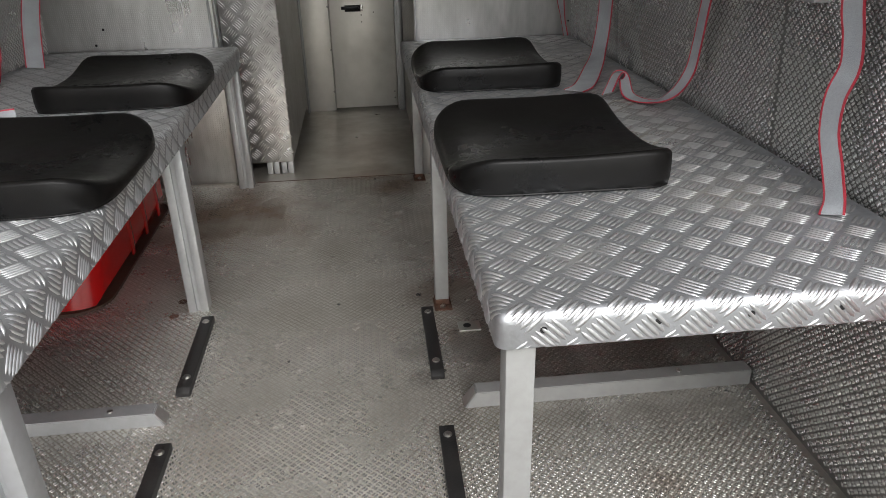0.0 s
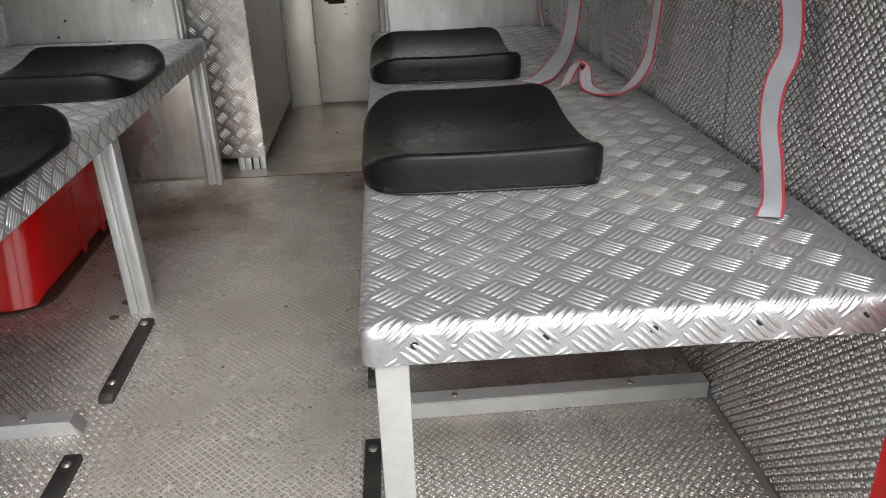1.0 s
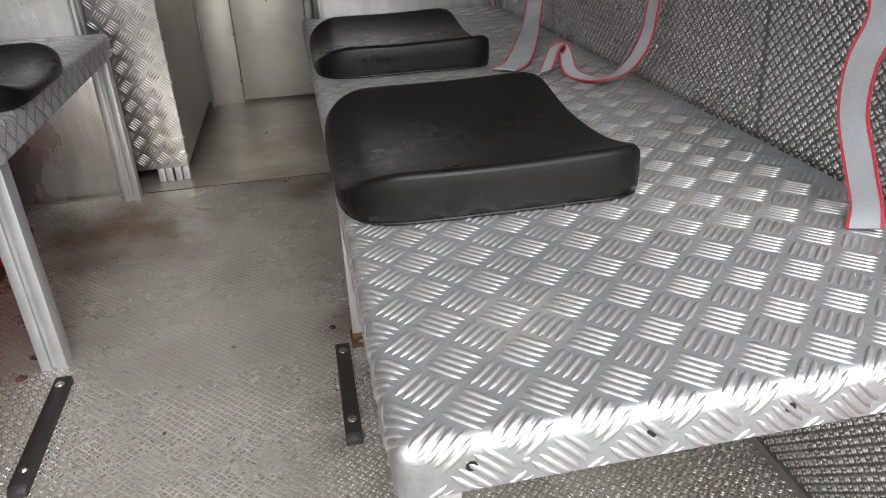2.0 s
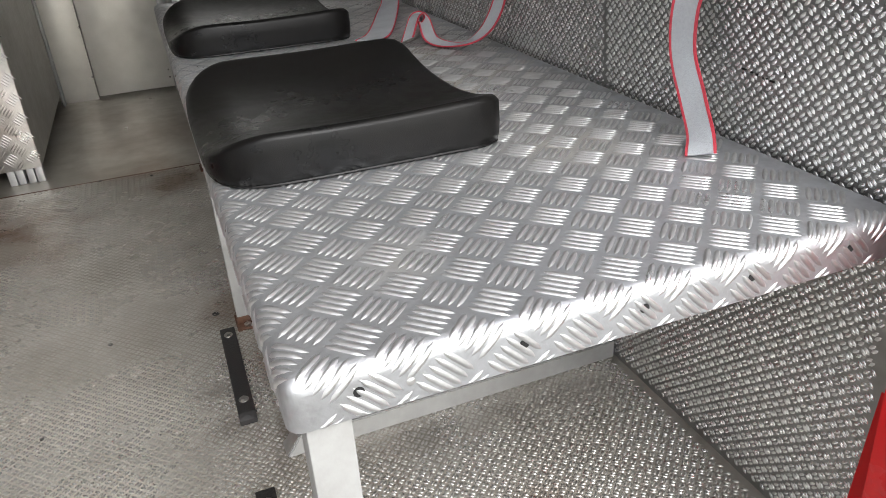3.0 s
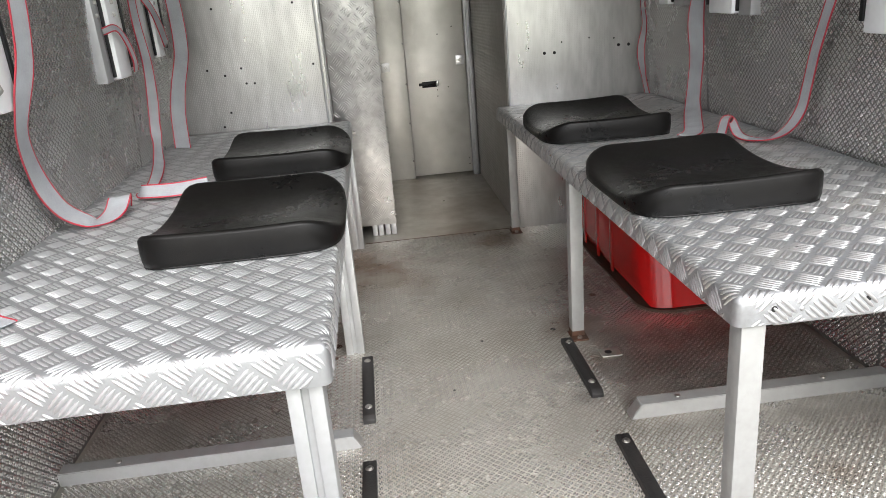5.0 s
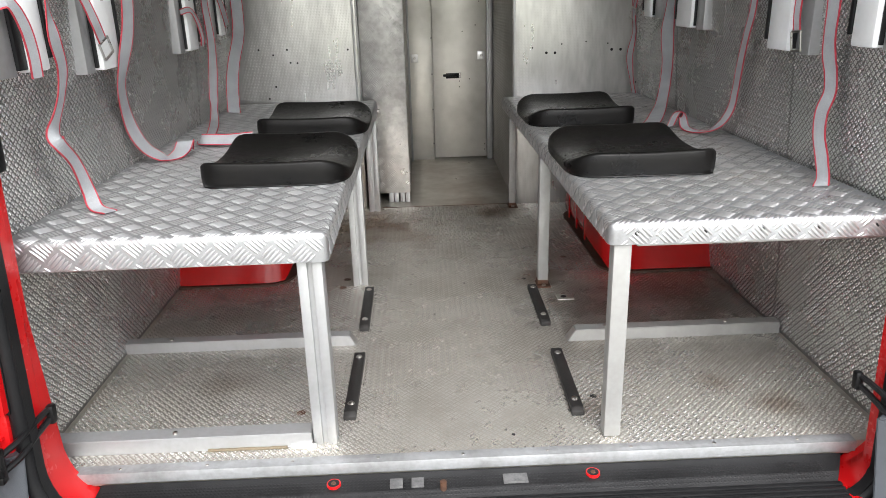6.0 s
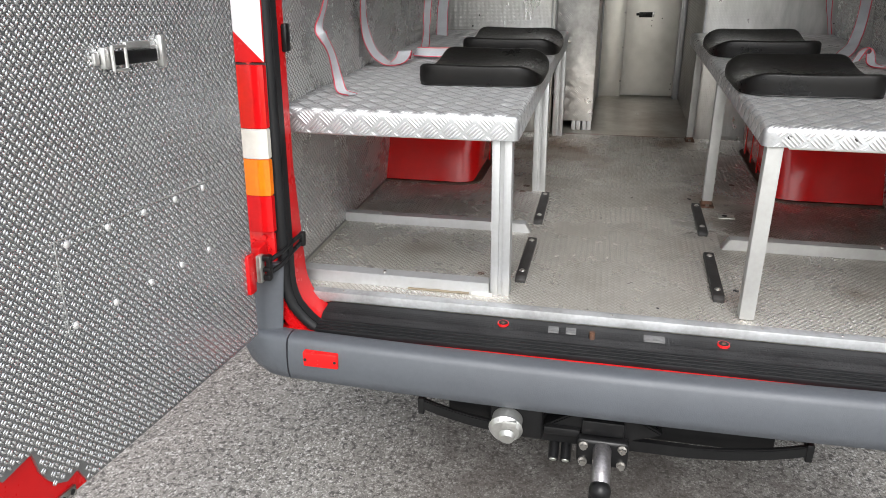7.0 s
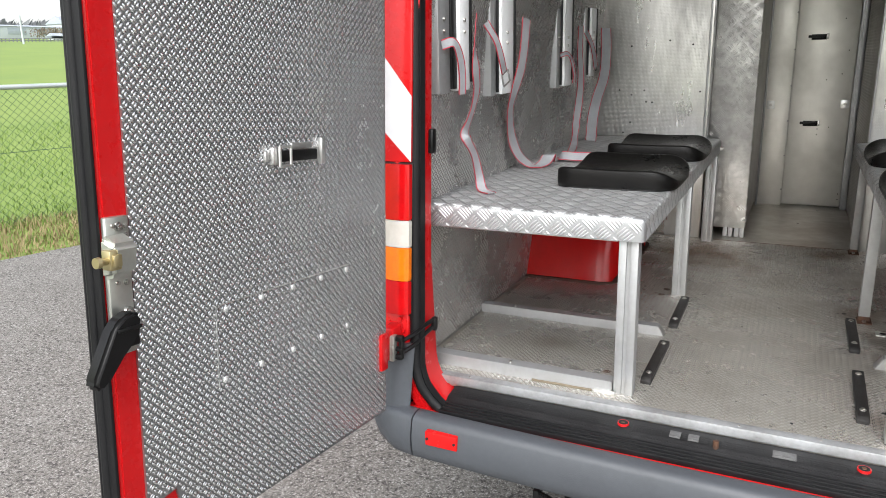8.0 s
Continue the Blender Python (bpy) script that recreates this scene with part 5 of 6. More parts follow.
def body_side(s):
    """The rear corner post with its outer skin, running forward along the side."""
    bm = bmesh.new()
    plan = [(0.800, -0.060), (0.806, -0.100), (0.835, -0.112), (0.870, -0.108), (0.905, -0.085), (0.935, -0.03), (0.95, 0.10), (0.955, 2.9), (0.94, 2.9), (0.93, 0.10), (0.91, 0.0)]
    zs = [(0.606, 0.0), (0.72, 0.0), (1.10, -0.006), (1.45, -0.018), (1.80, -0.045), (2.15, -0.11), (2.38, -0.22)]
    rings = [[bm.verts.new((s * (x + dx), y, z)) for x, y in plan] for z, dx in zs]
    n = len(plan)
    for r0, r1 in zip(rings, rings[1:]):
        for k in range(n):
            bm.faces.new((r0[k], r0[(k + 1) % n], r1[(k + 1) % n], r1[k]))
    bm.faces.new(rings[0][::-1]), bm.faces.new(rings[-1])
    return part("side_skin", bm, M_RED, van, "red painted body side", angle=50)


for s in (-1, 1):
    body_side(s)
part("underbody", box(-0.90, 0.90, -0.05, 2.92, 0.42, 0.55, bev=0.02), M_HOLE, van, "dark van underbody")
part("chassis_rail", box(-0.47, -0.38, 0.40, 2.90, 0.33, 0.43, bev=0.01), M_BLACK, van)
part("chassis_rail", box(0.38, 0.47, 0.40, 2.90, 0.33, 0.43, bev=0.01), M_BLACK, van)
for s in (-1, 1):
    bm = bmesh.new()
    rows = []
    for x, r in ((0.70, 0.20), (0.70, 0.30), (0.725, 0.335), (0.76, 0.342), (0.86, 0.342), (0.895, 0.335), (0.92, 0.30), (0.92, 0.20)):
        rows.append([bm.verts.new((s * x, 1.30 + r * math.cos(2 * math.pi * k / 40), 0.354 + r * math.sin(2 * math.pi * k / 40))) for k in range(40)])
    for r0, r1 in zip(rows, rows[1:] + rows[:1]):
        for k in range(40):
            bm.faces.new((r0[k], r0[(k + 1) % 40], r1[(k + 1) % 40], r1[k]))
    wheel = part("wheel", bm, M_RUBBER, van, "black rubber tyre")
    bm = add_rod(bmesh.new(), (s * 0.72, 1.30, 0.354), (s * 0.90, 1.30, 0.354), 0.202, seg=40)
    add_rod(bm, (s * 0.90, 1.30, 0.354), (s * 0.915, 1.30, 0.354), 0.07, 0.06, 24)
    part("rim", bm, M_STEEL, wheel, "steel wheel rim")
bm = bmesh.new()
add_prism(bm, [(-0.75, -0.06, 2.37), (-0.60, -0.06, 2.47), (0, -0.06, 2.52), (0.60, -0.06, 2.47), (0.75, -0.06, 2.37), (0.6, -0.06, 2.41), (-0.6, -0.06, 2.41)], (0, 2.95, 0))
part("roof", bm, M_RED, van, "red van roof")
part("roof_header", box(-0.66, 0.66, -0.085, 0.0, 2.29, 2.42, bev=0.01), M_RED, van)


def tail_lamp(s):
    lamp = part("tail_lamp", box(min(s * 0.781, s * 0.871), max(s * 0.781, s * 0.871), -0.112, -0.098, 0.856, 1.252, bev=0.004), M_BLACK, van, "tail lamp with red, clear and orange lenses")
    for z0, z1, mat, label in ((1.108, 1.248, M_LAMP_RED, "red lens"), (1.038, 1.107, M_LAMP_WHITE, "clear lens"), (0.951, 1.037, M_LAMP_ORANGE, "orange lens"), (0.862, 0.950, M_LAMP_RED, "red lens")):
        bm = bmesh.new()
        sec = [(0.783, -0.108), (0.785, -0.124), (0.805, -0.130), (0.834, -0.130), (0.859, -0.124), (0.869, -0.108)]
        add_prism(bm, [(s * x, y, z0) for x, y in sec], (0, 0, z1 - z0))
        bmesh.ops.bevel(bm, geom=[e for e in bm.edges if abs(e.verts[0].co.z - e.verts[1].co.z) < 1e-6], offset=0.002, segments=2, affect="EDGES")
        part("lens", bm, mat, lamp, label)
    return lamp


for s in (-1, 1):
    tail_lamp(s)
    # reflective white flash above the lamp
    bm = bmesh.new()
    q = [(0.786, -0.1155, 1.254), (0.786, -0.1155, 1.415), (0.871, -0.1155, 1.52), (0.871, -0.1155, 1.335)]
    add_prism(bm, [(s * x, y, z) for x, y, z in q], (0, 0.003, 0))
    part("white_flash", bm, M_STRIPE, van, "white reflective film")
    part("lamp_post", box(min(s * 0.785, s * 0.877), max(s * 0.785, s * 0.877), -0.1145, -0.09, 1.252, 1.80, bev=0.004), M_RED, van)
    # painted foot of the post below the lamp, with bolts
    post = part("lower_post", box(min(s * 0.79, s * 0.866), max(s * 0.79, s * 0.866), -0.112, -0.08, 0.735, 0.868, bev=0.006), M_RED, van)
    for x, z in ((0.845, 0.832), (0.815, 0.846), (0.806, 0.816)):
        part("bolt", add_rod(bmesh.new(), (s * x, -0.111, z), (s * x, -0.118, z), 0.008, 0.0065, 6), M_RED, post)
    part("door_buffer", box(min(s * 0.738, s * 0.752) + (0.030 if s > 0 else -0.016), max(s * 0.738, s * 0.752) + (0.030 if s > 0 else -0.016), -0.058, -0.034, 1.268, 1.330, bev=0.004), M_BLACK, van, "black rubber door buffer")
# the right post's latch plate
lp = part("latch_plate", box(0.772, 0.781, -0.062, -0.038, 1.115, 1.152, bev=0.004), M_STEEL, van, "bright steel latch plate")
part("latch_slot", box(0.770, 0.7725, -0.054, -0.046, 1.124, 1.142, bev=0.001), M_HOLE, lp)
part("latch_cover", box(0.7685, 0.782, -0.066, -0.032, 1.185, 1.262, bev=0.005), M_BLACK, van, "black plastic latch cover")


# sill: black step plate, eyes and bumper
bm = bmesh.new()
STEP_P = [(-0.0085, 0.610), (-0.0085, 0.637), (-0.056, 0.631), (-0.074, 0.621), (-0.074, 0.610)]
add_prism(bm, [(-0.700, y, z) for y, z in STEP_P], (1.462, 0, 0))
for vert in bm.verts:
    if vert.co.x > 0.5:
        vert.co.x += 0.6 * (vert.co.y + 0.04)
step = part("step_plate", bm, M_STEP, van, "black ribbed plastic step plate worn grey", smooth=False)
c, a = barley(-0.69, 0.735, -0.070, -0.019, 0.0075)
v, f = emboss(c, a * 0, 0.0062, 0.0048, 0.0009, lambda u, v, h: np.stack([u, v, np.interp(v, [-0.074, -0.056, -0.0185], [0.6209, 0.6309, 0.6359]) + h], axis=1))
data_part("step_grain", v, f, M_STEP, step, kind="stuff")
for x0, x1 in ((-0.13, -0.105), (-0.088, -0.064), (0.092, 0.140)):
    part("worn_patch", box(x0, x1, -0.052, -0.026, 0.6315, 0.6362, bev=0.0004, seg=1), M_GREYPAINT, step, "worn grey raised patch")
part("striker_pin", add_rod(bmesh.new(), (-0.026, -0.055, 0.627), (-0.026, -0.055, 0.646), 0.007, 0.0065, 12), M_RUST, step, "rusty striker pin")
for x in (-0.240, 0.270):
    eye = part("lashing_eye", add_rod(bmesh.new(), (x, -0.034, 0.632), (x, -0.034, 0.6375), 0.0145, 0.0135, 20), M_RED, step, "red countersunk lashing eye")
    part("eye_bore", add_rod(bmesh.new(), (x, -0.0345, 0.6374), (x, -0.0345, 0.6381), 0.0114, seg=18), M_HOLE, eye)
    part("eye_bolt", add_rod(bmesh.new(), (x, -0.036, 0.6378), (x, -0.036, 0.640), 0.0055, 0.0045, 6), M_RUST, eye)
for k in range(4):
    part("sill_rib", box(-0.70, 0.745, -0.086 - k * 0.0115, -0.0765 - k * 0.0115, 0.600, 0.6235 - k * 0.002, bev=0.002), M_RUBBER, van, "rubber sill rib")
part("sill_panel", box(-0.80, 0.80, -0.1445, -0.055, 0.50, 0.6035, bev=0.004), M_RED, van, "red painted rear valance")

BUMP = [(-0.138, 0.595), (-0.139, 0.611), (-0.146, 0.615), (-0.176, 0.614), (-0.188, 0.609), (-0.193, 0.598), (-0.200, 0.565), (-0.201, 0.530), (-0.194, 0.503), (-0.176, 0.490), (-0.14, 0.486)]


def bumper_bow(x):
    return 0.018 * (x / 0.75) ** 2


bm = bmesh.new()
rows = []
for k in range(33):
    x = -0.748 + 1.496 * k / 32
    rows.append([bm.verts.new((x, y + bumper_bow(x), z)) for y, z in BUMP])
for r0, r1 in zip(rows, rows[1:]):
    for k in range(len(BUMP)):
        bm.faces.new((r0[k], r0[(k + 1) % len(BUMP)], r1[(k + 1) % len(BUMP)], r1[k]))
bm.faces.new(rows[0][::-1]), bm.faces.new(rows[-1])
bumper = part("bumper", bm, M_BUMPER, van, "weathered grey plastic bumper", angle=50)
for s in (-1, 1):
    bm = bmesh.new()
    path = [(0.752, 0.0), (0.79, 0.003), (0.83, 0.010), (0.865, 0.028), (0.890, 0.060), (0.905, 0.11), (0.915, 0.25), (0.92, 0.5)]
    nor = [(0, -1), (0.02, -1), (0.15, -1), (0.4, -0.9), (0.75, -0.65), (0.95, -0.3), (1, -0.05), (1, 0)]
    rows = []
    for step_no, ((x, dy), (nx, ny)) in enumerate(zip(path, nor)):
        ln = math.hypot(nx, ny)
        tuck = [0.085 * min(1, step_no / 5) * max(0.0, (0.606 - z) / 0.12) ** 1.7 for _, z in BUMP]
        rows.append([bm.verts.new((s * (x - 0.006 * min(1, step_no / 4) + nx / ln * (-0.138 - y) - k), -0.120 + dy + ny / ln * (-0.138 - y), z)) for (y, z), k in zip(BUMP, tuck)])
    for r0, r1 in zip(rows, rows[1:]):
        for k in range(len(BUMP)):
            bm.faces.new((r0[k], r0[(k + 1) % len(BUMP)], r1[(k + 1) % len(BUMP)], r1[k]))
    bm.faces.new(rows[0][::-1]), bm.faces.new(rows[-1])
    part("bumper_corner", bm, M_BUMPER, van, "grey plastic bumper corner", angle=50)
    bm = bmesh.new()
    up = [(0.766, -0.116), (0.80, -0.134), (0.858, -0.136), (0.896, -0.114), (0.922, -0.06), (0.937, 0.02), (0.91, 0.02), (0.87, -0.05)]
    lo_, hi_ = [], []
    for x, y in up:
        lo_.append(bm.verts.new((s * (x + 0.012), y - 0.012, 0.600)))
        hi_.append(bm.verts.new((s * x, y, 0.784)))
    for k in range(len(up)):
        bm.faces.new((lo_[k], lo_[(k + 1) % len(up)], hi_[(k + 1) % len(up)], hi_[k]))
    bm.faces.new(lo_[::-1]), bm.faces.new(hi_)
    bmesh.ops.bevel(bm, geom=list(bm.edges), offset=0.004, segments=2, affect="EDGES")
    part("corner_riser", bm, M_BUMPER, van, "grey plastic riser beside the door")
    ra, rb = (0.615, 0.703) if s < 0 else (0.658, 0.746)
    rf = part("reflector", box(min(s * ra, s * rb), max(s * ra, s * rb), -0.194, -0.174, 0.553, 0.592, bev=0.003), M_REFLECTOR, van, "rectangular red reflector")
    for x in (ra + 0.007, rb - 0.006):
        part("screw", add_rod(bmesh.new(), (s * x, -0.1935, 0.572), (s * x, -0.196, 0.572), 0.004, 0.0035, 10), M_HOLE, rf)
    # hinge with black check strap between post and door
    def hb(x0, x1, *rest, **k):
        return box(min(s * x0, s * x1), max(s * x0, s * x1), *rest, **k)
    hinge = part("door_hinge", hb(0.806, 0.842, -0.165, -0.112, 0.750, 0.836, bev=0.005), M_RED, van, "red painted hinge plate")
    bm = hb(0.798, 0.812, -0.176, -0.154, 0.754, 0.822, bev=0.004)
    add_box(bm, min(s * 0.808, s * 0.800), max(s * 0.808, s * 0.800), -0.178, -0.170, 0.780, 0.796, bev=0.002)
    part("hinge_block", bm, M_STEEL, hinge, "grey hinge block with its pin")
    bm = hb(0.780, 0.804, -0.168, -0.152, 0.758, 0.772, bev=0.003)
    for z0, z1 in ((0.780, 0.790), (0.806, 0.820)):
        add_box(bm, min(s * 0.780, s * 0.804), max(s * 0.780, s * 0.804), -0.168, -0.152, z0, z1, bev=0.003)
    add_box(bm, min(s * 0.780, s * 0.792), max(s * 0.780, s * 0.792), -0.164, -0.150, 0.758, 0.820, bev=0.003)
    part("hinge_bracket", bm, M_BLACK, hinge, "black hinge bracket")
    bm = bmesh.new()
    for dz in (0.0, -0.030):
        add_tube(bm, smooth_line([(s * 0.790, -0.152, 0.802 + dz), (s * 0.772, -0.118, 0.812 + dz), (s * 0.760, -0.078, 0.824 + dz * 0.8), (s * 0.748, -0.046, 0.832 + dz * 0.6)], 5), 0.0058, 8)
    part("check_strap", bm, M_BLACK, hinge, "black wire check strap")
    part("check_pad", hb(0.740, 0.755, -0.054, -0.038, 0.802, 0.838, bev=0.004), M_BLACK, hinge, "black rubber pad")

for ob in van.children_recursive:
    for vert in ob.data.vertices:
        if vert.co.z > 0.66 and vert.co.y < 0.4:
            vert.co.y += LEAN * (vert.co.z - 0.70)

# the right-hand post stands a little further out than the left-hand one
for ob in van.children_recursive:
    if ob.name.split(".")[0] not in ("bumper_corner", "corner_riser", "reflector", "screw", "wheel", "rim", "chassis_rail") and min(v.co.x for v in ob.data.vertices) > 0.5:
        shift = 0.050 if ob.name.startswith("latch") else 0.022 if ob.name.startswith(("check", "hinge", "door_hinge")) else 0.064
        for vert in ob.data.vertices:
            vert.co.x += shift + post_lean(vert.co.z)
van.location += Vector((-0.026, 0.030, 0.0))

# tow bar under the bumper
tow = thing("tow_bar", (0.03, -0.15, 0.33), "black steel tow bar with socket and ball", "tow bar")
bm = bmesh.new()
prof = []
for k in range(25):
    x = -0.42 + 0.886 * k / 24
    sag = 1 - (1 - min(1, min(x + 0.42, 0.466 - x) / 0.26)) ** 2
    prof.append((x, 0.446 - 0.044 * sag, 1.0))
pts = [Vector((x, -0.135, z)) for x, z, _ in prof]
add_sweep(bm, pts, [(-0.0145, -0.007), (0.0145, -0.007), (0.0145, 0.007), (-0.0145, 0.007)], lambda i: (Vector((0, 0, prof[i][2])), Vector((0, 1, 0))))
bmesh.ops.bevel(bm, geom=[e for e in bm.edges if abs(e.verts[0].co.x - e.verts[1].co.x) > 0.01], offset=0.003, segments=2, affect="EDGES")
part("beam", bm, M_BLACK, tow, "curved black steel beam")
for x in (-0.425, 0.463):
    bm = box(x - 0.006, x + 0.010, -0.144, -0.124, 0.418, 0.464, bev=0.003)
    add_box(bm, x - 0.004, x + 0.008, -0.130, 0.02, 0.440, 0.464, bev=0.003)
    part("end_tab", bm, M_BLACK, tow, "black tab bolted under the bumper")
part("cross_member", box(-0.36, 0.40, -0.112, -0.070, 0.404, 0.500, bev=0.006), M_BLACK, tow, "black steel cross member")
HITCH = Matrix.Translation((0.018, -0.150, 0.434)) @ Matrix.Scale(0.86, 4) @ Matrix.Translation((-0.032, 0.150, -0.400))


def hitch_part(name, bm, *rest):
    bm.transform(HITCH)
    return part(name, bm, *rest)


def socket_part(name, bm, *rest):
    bm.transform(Matrix.Translation((0.004, 0, 0.033)))
    return part(name, bm, *rest)


bm = bmesh.new()
add_prism(bm, [(-0.13, -0.150, 0.40), (-0.03, -0.150, 0.465), (0.09, -0.150, 0.470), (0.19, -0.150, 0.415), (0.10, -0.150, 0.38), (-0.05, -0.150, 0.375)], (0, 0.05, 0))
bmesh.ops.bevel(bm, geom=list(bm.edges), offset=0.005, segments=2, affect="EDGES")
hitch_part("gusset", bm, M_BLACK, tow, "black gusset plate")
hitch_part("slot_plate", box(-0.026, 0.086, -0.168, -0.149, 0.402, 0.446, bev=0.004), M_BLACK, tow, "black slotted steel plate")
fl = hitch_part("flange", box(-0.036, 0.102, -0.186, -0.150, 0.312, 0.398, bev=0.012, seg=3), M_BLACK, tow, "black bolted flange")
for x, z in ((-0.018, 0.330), (0.084, 0.330), (-0.018, 0.382), (0.084, 0.382)):
    bm = add_rod(bmesh.new(), (x, -0.185, z), (x, -0.190, z), 0.0125, seg=18)
    add_rod(bm, (x, -0.190, z), (x, -0.200, z), 0.0095, seg=6)
    hitch_part("flange_bolt", bm, M_CHROME, fl, "steel bolt with washer")
bm = bmesh.new()
add_tube(bm, smooth_line([(0.032, -0.180, 0.372), (0.032, -0.212, 0.362), (0.032, -0.246, 0.346), (0.032, -0.278, 0.318)], 6), 0.0245, 18)
hitch_part("neck", bm, M_NECK, tow, "bare scuffed steel ball neck")
bm = add_ball(bmesh.new(), (0.032, -0.284, 0.318), 0.029, (1, 1, 1.0), 24, 16)
add_rod(bm, (0.032, -0.284, 0.315), (0.032, -0.284, 0.282), 0.027, 0.030, 20)
hitch_part("ball_cap", bm, M_BLACK, tow, "black cap over the tow ball")
pl = socket_part("socket_plate", box(-0.250, -0.125, -0.172, -0.150, 0.372, 0.478, bev=0.012, seg=3), M_BLACK, tow, "black socket plate")
bm = add_rod(bmesh.new(), (-0.208, -0.172, 0.425), (-0.208, -0.205, 0.420), 0.036, 0.036, 28)
add_rod(bm, (-0.208, -0.205, 0.420), (-0.208, -0.216, 0.418), 0.040, 0.032, 28)
sock = socket_part("socket", bm, M_SOCKET, pl, "round cast aluminium trailer socket")
bm = add_rod(bmesh.new(), (-0.203, -0.214, 0.410), (-0.203, -0.226, 0.406), 0.020, 0.016, 20)
add_box(bm, -0.216, -0.182, -0.222, -0.210, 0.432, 0.452, bev=0.003)
socket_part("socket_lid", bm, M_SOCKET, sock)
hitch_part("socket_arm", box(-0.128, -0.03, -0.166, -0.150, 0.386, 0.410, bev=0.004), M_BLACK, tow)
for x in (-0.098, -0.064):
    bm = add_rod(bmesh.new(), (x, -0.10, 0.352), (x, -0.175, 0.312), 0.015, seg=18)
    pin = hitch_part("spare_sleeve", bm, M_BLACK, tow, "short black steel sleeve")
    hitch_part("sleeve_bore", add_rod(bmesh.new(), (x, -0.1752, 0.312), (x, -0.1768, 0.311), 0.010, 0.009, 14), M_STEEL, pin)

tow.location += Vector((-0.028, 0.030, 0.0))

# ---- open rear door ----
# the hinges lean with the van's rear, so the opened door rises towards its free edge
SWING, RAKE = radians(-1.2), radians(4.4)
dx_ = Vector((math.sin(SWING), -math.cos(SWING) * math.cos(RAKE), math.cos(SWING) * math.sin(RAKE))).normalized()
dz_ = Vector((0, math.sin(RAKE), math.cos(RAKE)))
dy_ = dz_.cross(dx_)
door_m = Matrix.Translation((-0.829, -0.143, 1.102)) @ Matrix((dx_, dy_, dz_)).transposed().to_4x4()
rear_door = thing("rear_door", (-0.80, -0.158, 0.68), "open red van door lined with fine tread-patterned aluminium plate", "van door")


def door_part(name, bm, mat, parent=None, label="", angle=40):
    """Draws in the door's own measure: x from the hinge, y towards its inside, z above 1.10 m."""
    bm.transform(door_m)
    return part(name, bm, mat, parent or rear_door, label, angle=angle)


ZB, ZT, DW = -0.470, 1.15, 0.783
bm = bmesh.new()
add_prism(bm, [(0.0, -0.034, ZB + 0.03), (0.03, -0.034, ZB), (DW - 0.05, -0.034, ZB), (DW - 0.012, -0.034, ZB + 0.015), (DW, -0.034, ZB + 0.05), (DW, -0.034, ZT), (0.0, -0.034, ZT)], (0, 0.029, 0))
bmesh.ops.bevel(bm, geom=list(bm.edges), offset=0.006, segments=3, affect="EDGES")
shell = door_part("shell", bm, M_RED, label="red painted pressed steel door shell")
cut = [(0.002, ZB + 0.004), (0.585, ZB + 0.008), (0.602, ZB + 0.042), (0.625, ZB + 0.036), (0.645, ZB + 0.046), (0.660, ZB + 0.062), (0.672, ZB + 0.085), (0.680, ZB + 0.122), (0.735, ZB + 0.112), (0.740, ZB + 0.118), (0.734, ZT - 0.05), (0.002, ZT - 0.05)]
lining = door_part("lining_panel", add_prism(bmesh.new(), [(x, -0.0045, z) for x, z in cut], (0, 0.0045, 0)), M_DOORPLATE, label="fine tread-patterned aluminium lining")
c, a = two_bar(0.004, 0.7365, ZB + 0.010, 0.70)
keep = ~((c[:, 0] > 0.584) & (c[:, 1] < ZB + 0.047)) & ~((c[:, 0] > 0.655) & (c[:, 1] < ZB + 0.080)) & ~((c[:, 0] > 0.670) & (c[:, 1] < ZB + 0.124))
Md = np.array(door_m)


def bend_door(u, z, h):
    p = np.stack([u, h - 0.0001, z, np.ones_like(u)], axis=1)
    return (p @ Md.T)[:, :3]


v, f = emboss(c[keep], a[keep], 0.0108, 0.0046, 0.0021, bend_door)
data_part("grain", v, f, M_DGRAIN, lining, kind="stuff")
bm = bmesh.new()
add_tube(bm, [(DW + 0.003, -0.030, ZB + 0.01), (DW + 0.003, -0.030, ZT)], 0.0085, 12)
add_box(bm, DW - 0.004, DW + 0.010, -0.042, -0.034, ZB + 0.005, ZT, bev=0.003)
add_box(bm, DW - 0.0005, DW + 0.006, -0.036, -0.0075, ZB + 0.055, ZT, bev=0.002)
door_part("edge_seal", bm, M_RUBBER, label="black rubber edge seal")
# rivets of the patch plate and its scribed outline
for k in range(5):
    for x, z in ((0.547 - 0.0938 * k, -0.066), (0.555 - 0.0958 * k, -0.196)):
        door_part("rivet", add_ball(bmesh.new(), (x, 0.0012, z), 0.0066, (1, 0.5, 1), 14, 8), M_RIVET, lining)
bm = bmesh.new()
add_box(bm, 0.160, 0.573, 0.0008, 0.0032, -0.0560, -0.0540, bev=0)
add_box(bm, 0.571, 0.573, 0.0008, 0.0032, -0.205, -0.0540, bev=0)
door_part("panel_seam", bm, M_ALU, lining, "bright edge of a riveted cover plate")
door_part("hinge_leaf", box(0.004, 0.034, -0.001, 0.009, -0.352, -0.258, bev=0.003), M_RED, label="red painted hinge leaf")
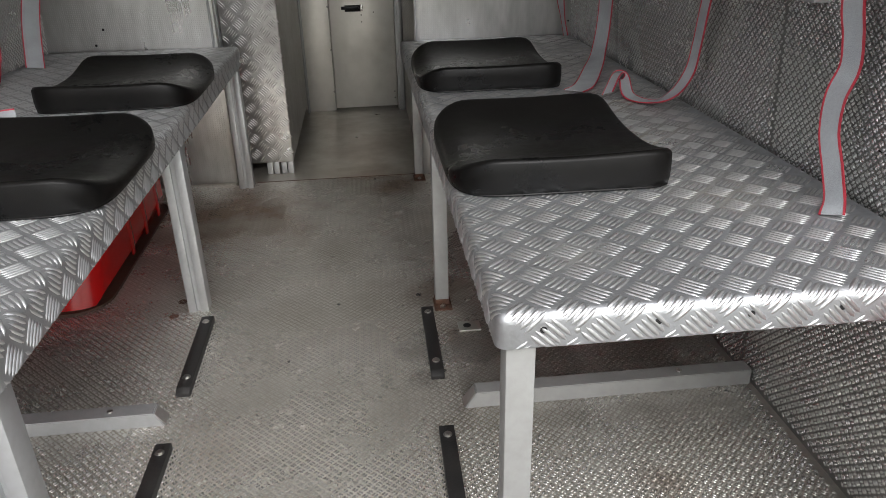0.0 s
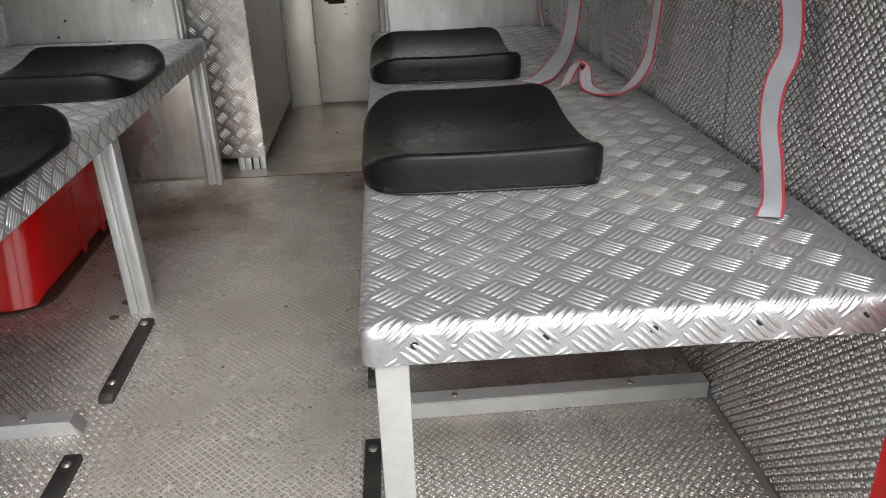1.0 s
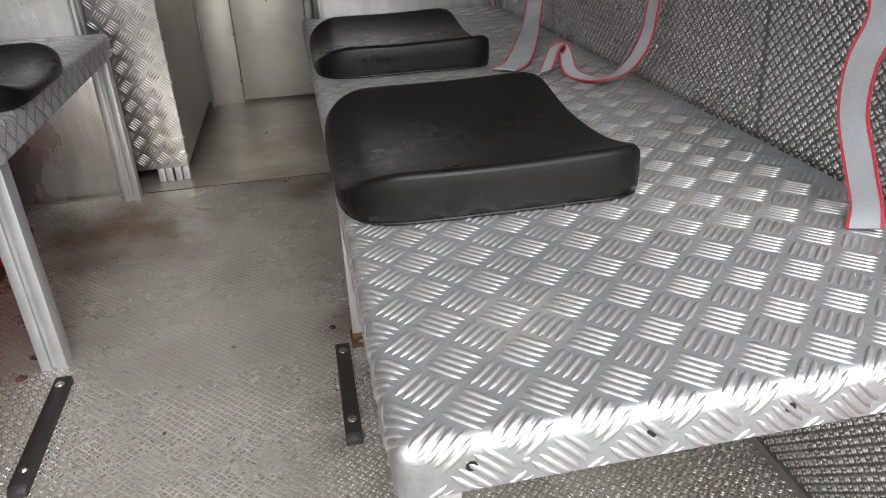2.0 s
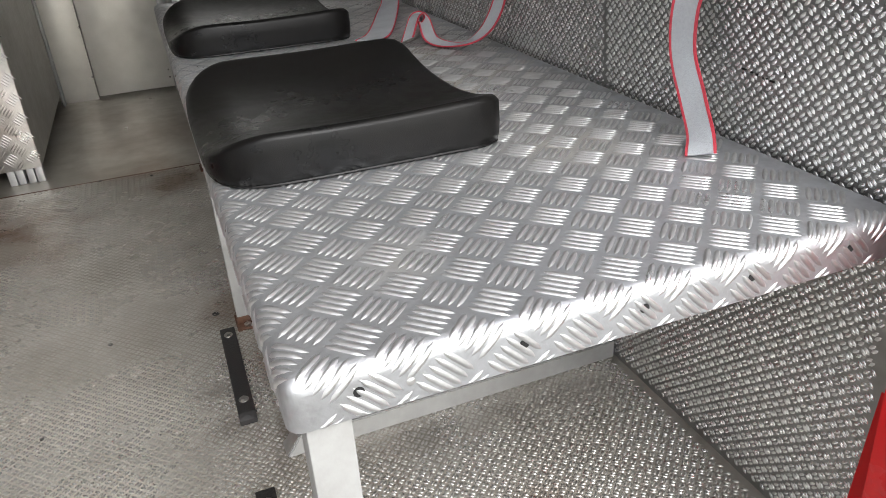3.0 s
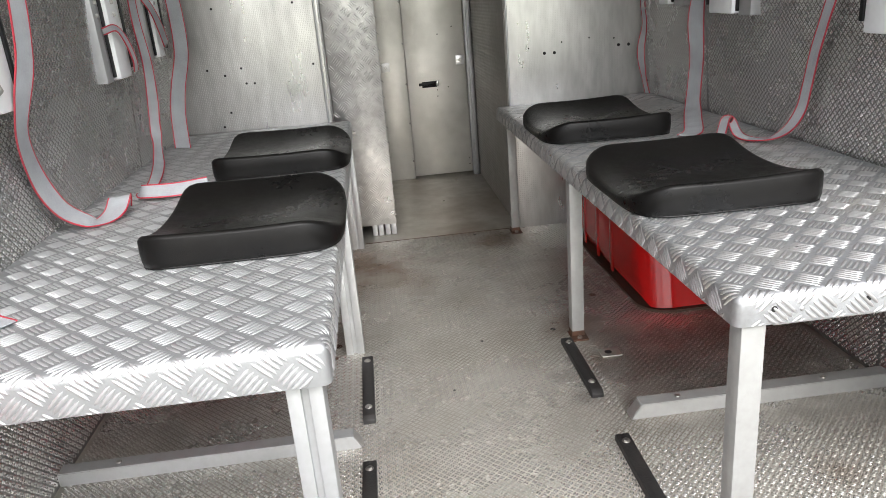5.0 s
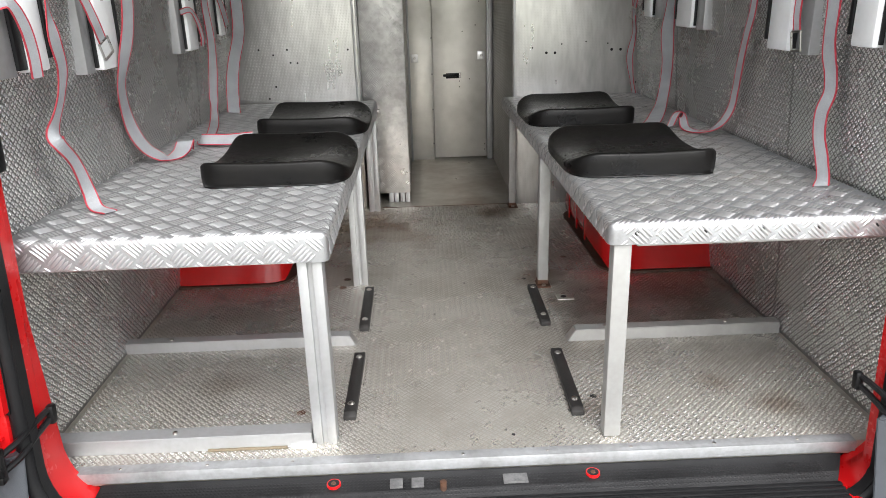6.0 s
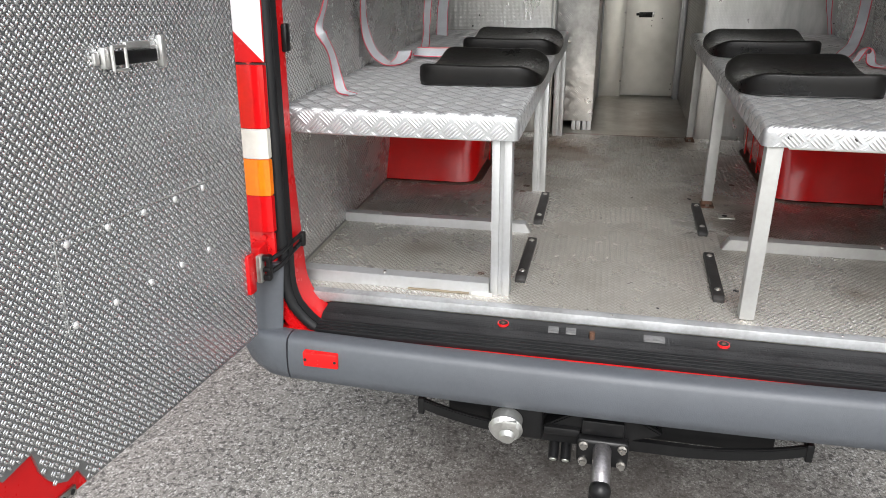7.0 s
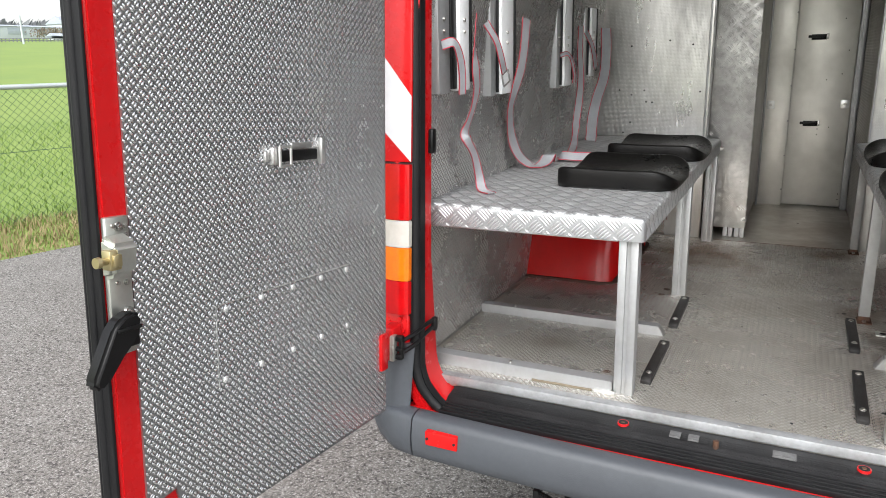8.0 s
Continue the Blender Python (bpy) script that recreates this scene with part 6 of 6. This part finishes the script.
# pull strap
grip = door_part("pull_strap", box(0.292, 0.402, 0.012, 0.019, 0.187, 0.209, bev=0.003), M_BLACK, label="black pull strap in bright end plates")
bm = box(0.394, 0.422, 0.0, 0.015, 0.182, 0.216, bev=0.005)
add_box(bm, 0.424, 0.436, 0.0, 0.008, 0.188, 0.208, bev=0.003)
add_box(bm, 0.272, 0.294, 0.0, 0.008, 0.186, 0.214, bev=0.004)
add_box(bm, 0.294, 0.360, 0.0, 0.009, 0.209, 0.222, bev=0.003)
add_box(bm, 0.256, 0.270, 0.0, 0.013, 0.176, 0.230, bev=0.004)
door_part("end_plate", bm, M_ALU, grip, "bright pressed end plate")
bm = bmesh.new()
loop = [(0.378, 0.020, 0.180), (0.410, 0.020, 0.180), (0.410, 0.020, 0.216), (0.378, 0.020, 0.216), (0.378, 0.020, 0.180)]
for p, q in zip(loop, loop[1:]):
    add_rod(bm, p, q, 0.003, seg=8)
door_part("buckle", bm, M_ALU, grip)
# lock carrier on the edge, with striker bolt and black lever
carrier = door_part("lock_carrier", box(0.741, DW - 0.001, -0.008, 0.003, -0.085, 0.127, bev=0.003), M_STEEL, label="zinc plated lock carrier plate")
bm = bmesh.new()
add_prism(bm, [(0.748, 0.0, 0.104), (0.748, 0.0, 0.036), (0.748, 0.026, 0.042), (0.748, 0.034, 0.090)], (0.046, 0, 0))
bmesh.ops.bevel(bm, geom=list(bm.edges), offset=0.007, segments=3, affect="EDGES")
door_part("striker_housing", bm, M_STEEL, carrier, "zinc plated striker housing")
bm = box(0.780, 0.800, 0.012, 0.032, 0.054, 0.084, bev=0.003)
add_box(bm, 0.783, 0.797, 0.028, 0.037, 0.060, 0.078, bev=0.002)
add_rod(bm, (0.798, 0.024, 0.069), (0.814, 0.026, 0.069), 0.0056, seg=16)
add_rod(bm, (0.814, 0.026, 0.069), (0.820, 0.026, 0.069), 0.0085, 0.0078, 18)
door_part("striker_bolt", bm, M_BRASS, carrier, "yellow passivated striker bolt")
for x, z, r in ((0.760, 0.112, 0.008), (0.748, 0.112, 0.004), (0.770, 0.114, 0.004), (0.748, 0.098, 0.005), (0.752, 0.026, 0.005), (0.768, 0.028, 0.004), (0.752, -0.020, 0.009)):
    bm = add_rod(bmesh.new(), (x, 0.002, z), (x, 0.006, z), r, r * 0.85, 16)
    add_rod(bm, (x, 0.006, z), (x, 0.0075, z), r * 0.5, r * 0.45, 6)
    door_part("lock_screw", bm, M_CHROME, carrier)
bm = bmesh.new()
add_prism(bm, [(x - 0.010, 0.010, z - 0.007) for x, z in ((0.765, -0.014), (0.777, -0.004), (0.798, -0.007), (0.816, -0.020), (0.854, -0.092), (0.853, -0.104), (0.838, -0.109),
                                          (0.828, -0.094), (0.808, -0.062), (0.794, -0.050), (0.770, -0.044))], (0, 0.028, 0))
bmesh.ops.bevel(bm, geom=list(bm.edges), offset=0.006, segments=3, affect="EDGES")
lever = door_part("lever", bm, M_BLACK, label="black plastic door lever", angle=60)
door_part("lever_rib", box(0.760, 0.802, 0.037, 0.0415, -0.037, -0.031, bev=0.0015), M_BLACK, lever)
door_part("lever_root", box(0.744, 0.780, 0.002, 0.016, -0.072, -0.024, bev=0.004), M_BLACK, lever)
bm = box(0.612, 0.650, -0.004, 0.001, ZB + 0.004, ZB + 0.022, bev=0.001)
latch_tab = door_part("latch_tab", bm, M_CHROME, label="small steel latch tab")
for x in (0.621, 0.641):
    door_part("tab_hole", add_rod(bmesh.new(), (x, 0.0008, ZB + 0.013), (x, 0.0016, ZB + 0.013), 0.0045, seg=12), M_HOLE, latch_tab)
